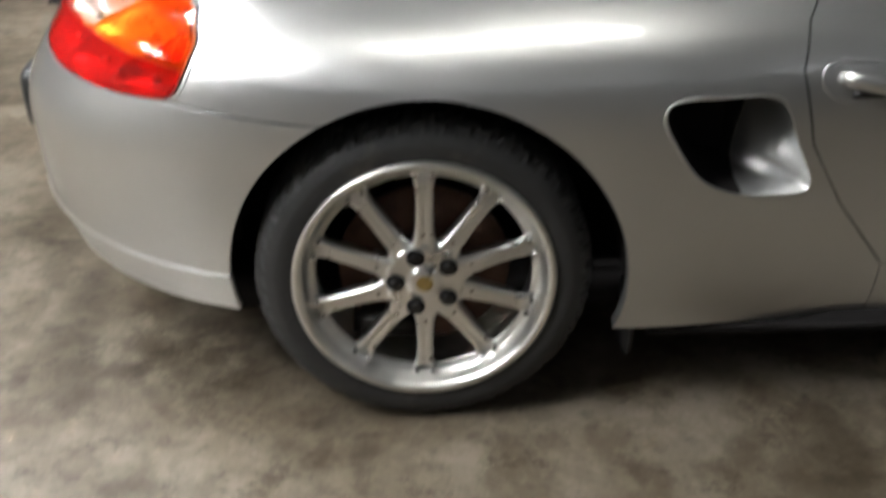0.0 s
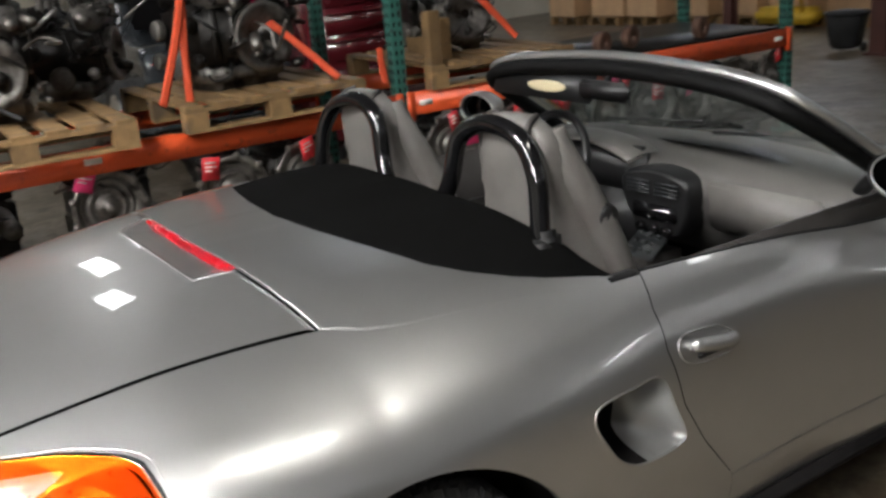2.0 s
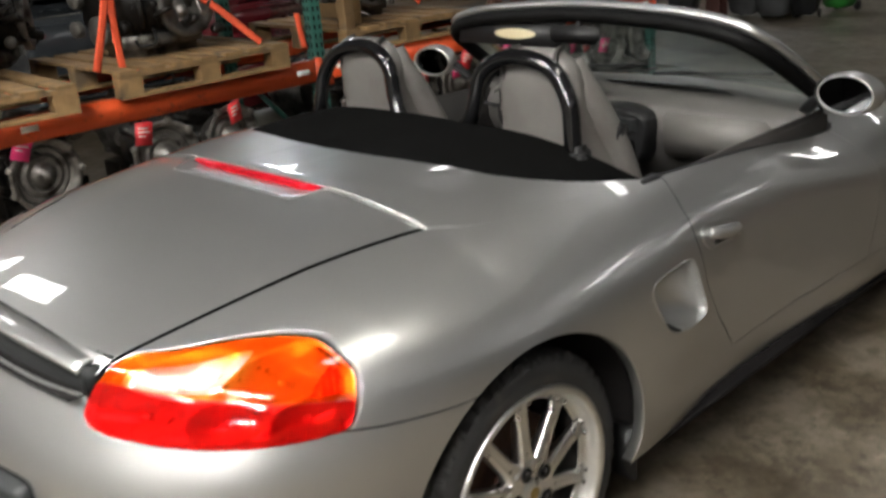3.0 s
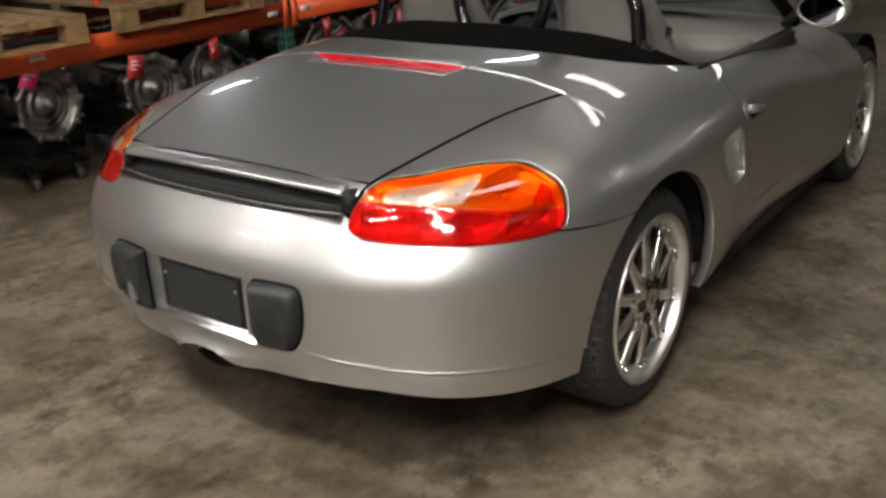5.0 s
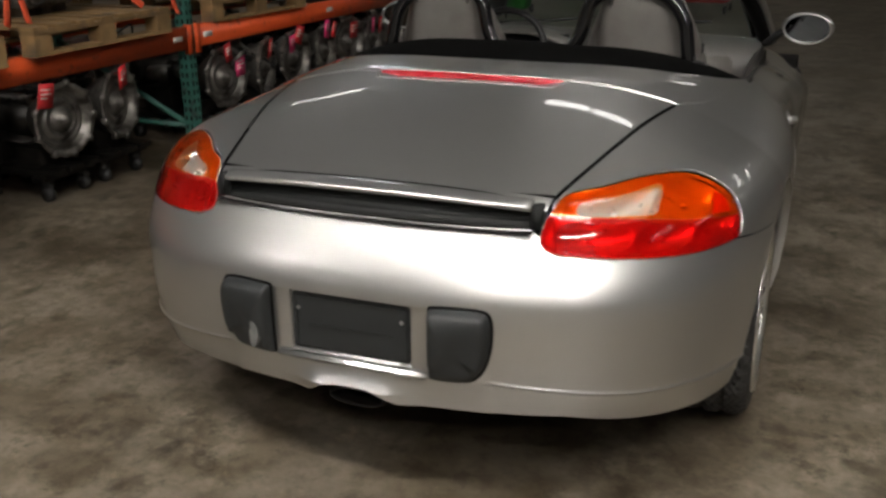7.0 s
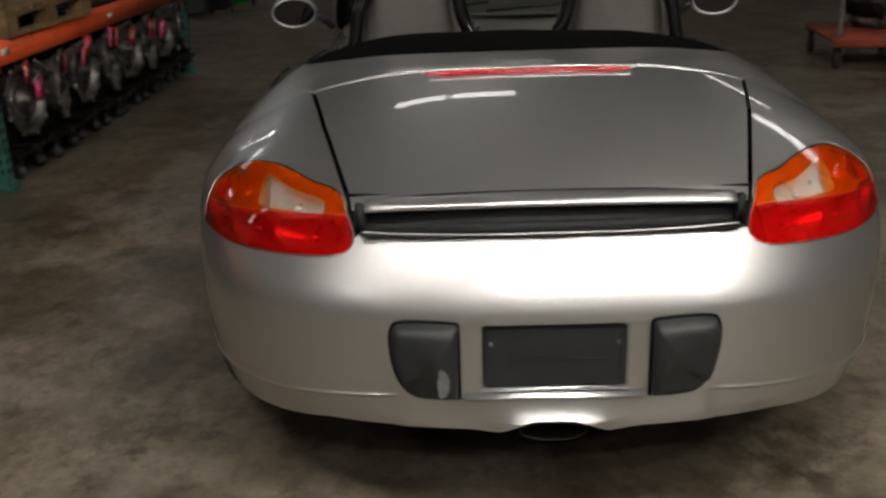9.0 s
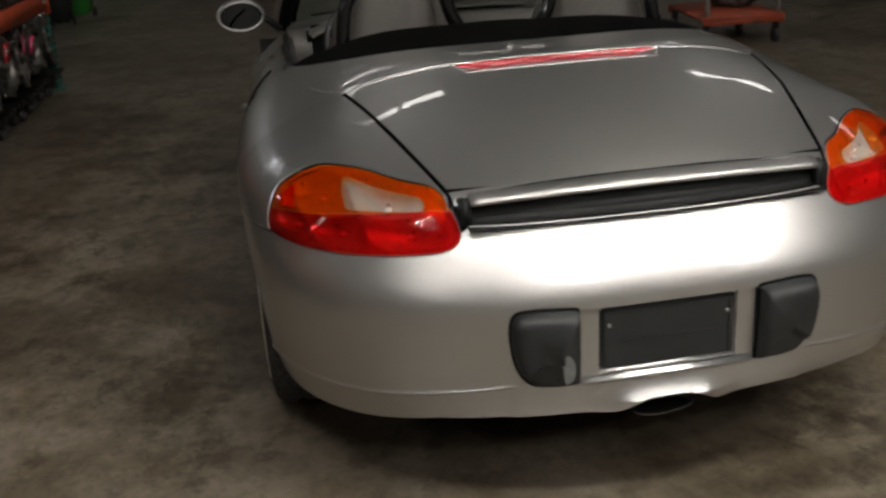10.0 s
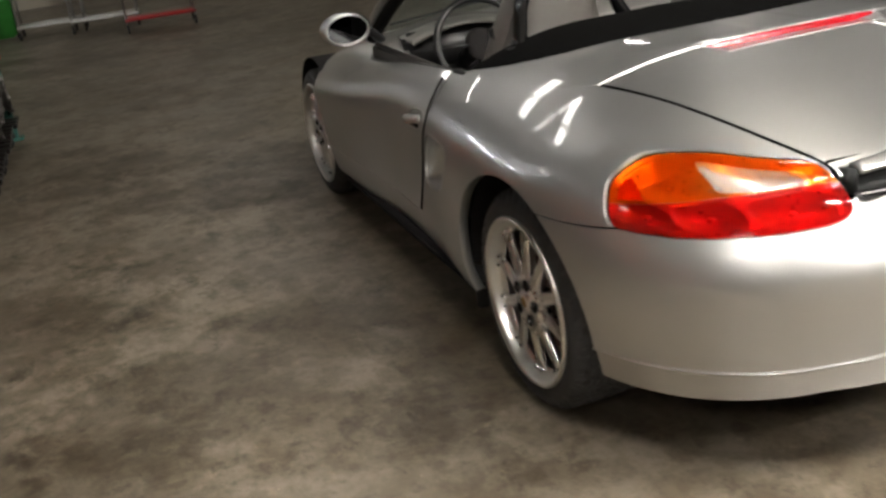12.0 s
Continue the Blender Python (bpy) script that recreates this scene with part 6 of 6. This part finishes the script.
def bin_(x, y, color, label, w=.55, h=.95):
    th = tagged(empty("wheelie_bin", pose(x, y, 0, 0, 0, rb.uniform(-12, 12))), label, "bin", "bins")
    bm = bmesh.new()
    rings = [[bm.verts.new((sx * a, sy * b, z)) for sx, sy in ((-1, -1), (1, -1), (1, 1), (-1, 1))] for a, b, z in ((w * .38, w * .38, .05), (w * .5, w * .52, h))]
    for i in range(4):
        bm.faces.new((rings[0][i], rings[0][(i + 1) % 4], rings[1][(i + 1) % 4], rings[1][i]))
    bm.faces.new(rings[0][::-1])
    bmesh.ops.bevel(bm, geom=bm.edges[:], offset=.03, segments=2, affect="EDGES")
    part("tub", bm, M[color], th)
    bm = bmesh.new()
    box(bm, (0, .02, h + .03), (w * 1.06, w * 1.1, .06), bevel=.02)
    box(bm, (0, w * .58, h), (w * .8, .05, .04), bevel=.01)
    part("lid", bm, M[color], th)
    for k in (-1, 1):
        bm = bmesh.new()
        cyl(bm, (k * w * .36, w * .4, w * .16), (k * w * .42, w * .4, w * .16), w * .16, seg=18)
        part("castor", bm, M["rubber"], th)


for x, y, c, w, h in ((-4.46, 9.08, "bin_black", .34, .40), (-3.80, 9.35, "bin_grey", .36, .34), (-3.62, 9.75, "bin_green", .36, .62), (-3.40, 9.30, "bin_grey", .40, .46), (-3.10, 9.42, "bin_black", .30, .38), (-3.02, 10.1, "bin_green", .36, .48), (-3.1, 13.9, "bin_green", .5, .8), (-2.74, 12.2, "bin_green", .4, .5)):
    bin_(x, y, c, {"bin_green": "green", "bin_black": "black", "bin_grey": "grey"}[c] + " plastic wheelie bin on the far floor", w, h)


def column(x, y, w):
    """A rolled steel column from floor to roof."""
    bm = bmesh.new()
    for k in (-1, 1):
        box(bm, (x, y + k * w * .46, CEILING / 2), (w, .014, CEILING))
    box(bm, (x, y, CEILING / 2), (.012, w * .9, CEILING))
    box(bm, (x, y, .01), (w * 1.5, w * 1.5, .02))
    tagged(flat(part("column", bm, M["brown_steel"])), "dark red-brown steel roof column", "column", kind="structure")


column(-4.04, 9.10, .18)
column(-7.06, 10.25, .14)


def shelf_cart(x, y, color, turn=0.0, label="silver wire shelf cart standing on the far floor"):
    th = tagged(empty("shelf_cart", pose(x, y, 0, 0, 0, turn)), label, "cart", "carts")
    for sx in (-1, 1):
        for sy in (-1, 1):
            bm = bmesh.new()
            cyl(bm, (sx * .42, sy * .22, .10), (sx * .42, sy * .22, 1.35), .014, seg=8)
            part("post", bm, M["steel"], th)
            bm = bmesh.new()
            cyl(bm, (sx * .42 - .015, sy * .22, .055), (sx * .42 + .015, sy * .22, .055), .055, seg=16)
            part("castor", bm, M["rubber"], th)
    for z in (.16, .62, 1.08):
        bm = bmesh.new()
        box(bm, (0, 0, z), (.88, .48, .035), bevel=.006)
        part("shelf", bm, M[color], th)
    for i in range(4):
        bm = bmesh.new()
        box(bm, (-.3 + .2 * i, rb.uniform(-.06, .06), .64 + .10), (.16, .24, .18 + rb.uniform(-.05, .05)), bevel=.015)
        part("parts_tray", bm, M[rb.choice(("black", "cast", "bin_black", "card"))], th)


shelf_cart(-2.11, 12.20, "fixture", -4)
shelf_cart(-1.43, 11.88, "fixture", -6)
shelf_cart(-0.80, 10.95, "red_paint", -3, "red steel tool cart standing on the far floor")
shelf_cart(-6.0, 11.6, "fixture", 8)
shelf_cart(-7.4, 12.8, "red_paint", -5, "red steel tool cart standing on the far floor")
bm = bmesh.new()
box(bm, (-6.6, 10.9, .18), (.9, .4, .22), bevel=.06)
cyl(bm, (-6.3, 10.8, .2), (-6.0, 10.3, .75), .025, seg=10)
tagged(part("floor_jack", bm, M["yellow"]), "yellow trolley jack on the far floor", "jack")

# orange platform truck with an engine on it
tx, ty = 2.99, 5.11
th = tagged(empty("platform_truck", pose(tx, ty, 0, 0, 0, -5)), "orange steel platform truck with a silver push bar", "cart")
bm = bmesh.new()
box(bm, (0, 0, .215), (.66, .92, .035), bevel=.006)
box(bm, (0, -.44, .195), (.66, .04, .06), bevel=.004)
box(bm, (0, .44, .195), (.66, .04, .06), bevel=.004)
part("deck", bm, M["worn_orange"], th)
bm = bmesh.new()
tube(bm, curve([(-.29, -.42, .22), (-.29, -.43, .75), (-.25, -.44, .95), (0, -.44, .97), (.25, -.44, .95), (.29, -.43, .75), (.29, -.42, .22)], 40), .018, 10)
part("push_bar", bm, M["steel"], th)
for sx in (-1, 1):
    for sy in (-1, 1):
        bm = bmesh.new()
        cyl(bm, (sx * .29 - .018, sy * .39, .06), (sx * .29 + .018, sy * .39, .06), .06, seg=22)
        box(bm, (sx * .29, sy * .39, .15), (.045, .055, .10), bevel=.01)
        part("castor", bm, M["rubber"], th)
engine(tx + .12, ty + .10, .236, 30, 44, .75, (), "greasy removed engine on an orange platform truck")
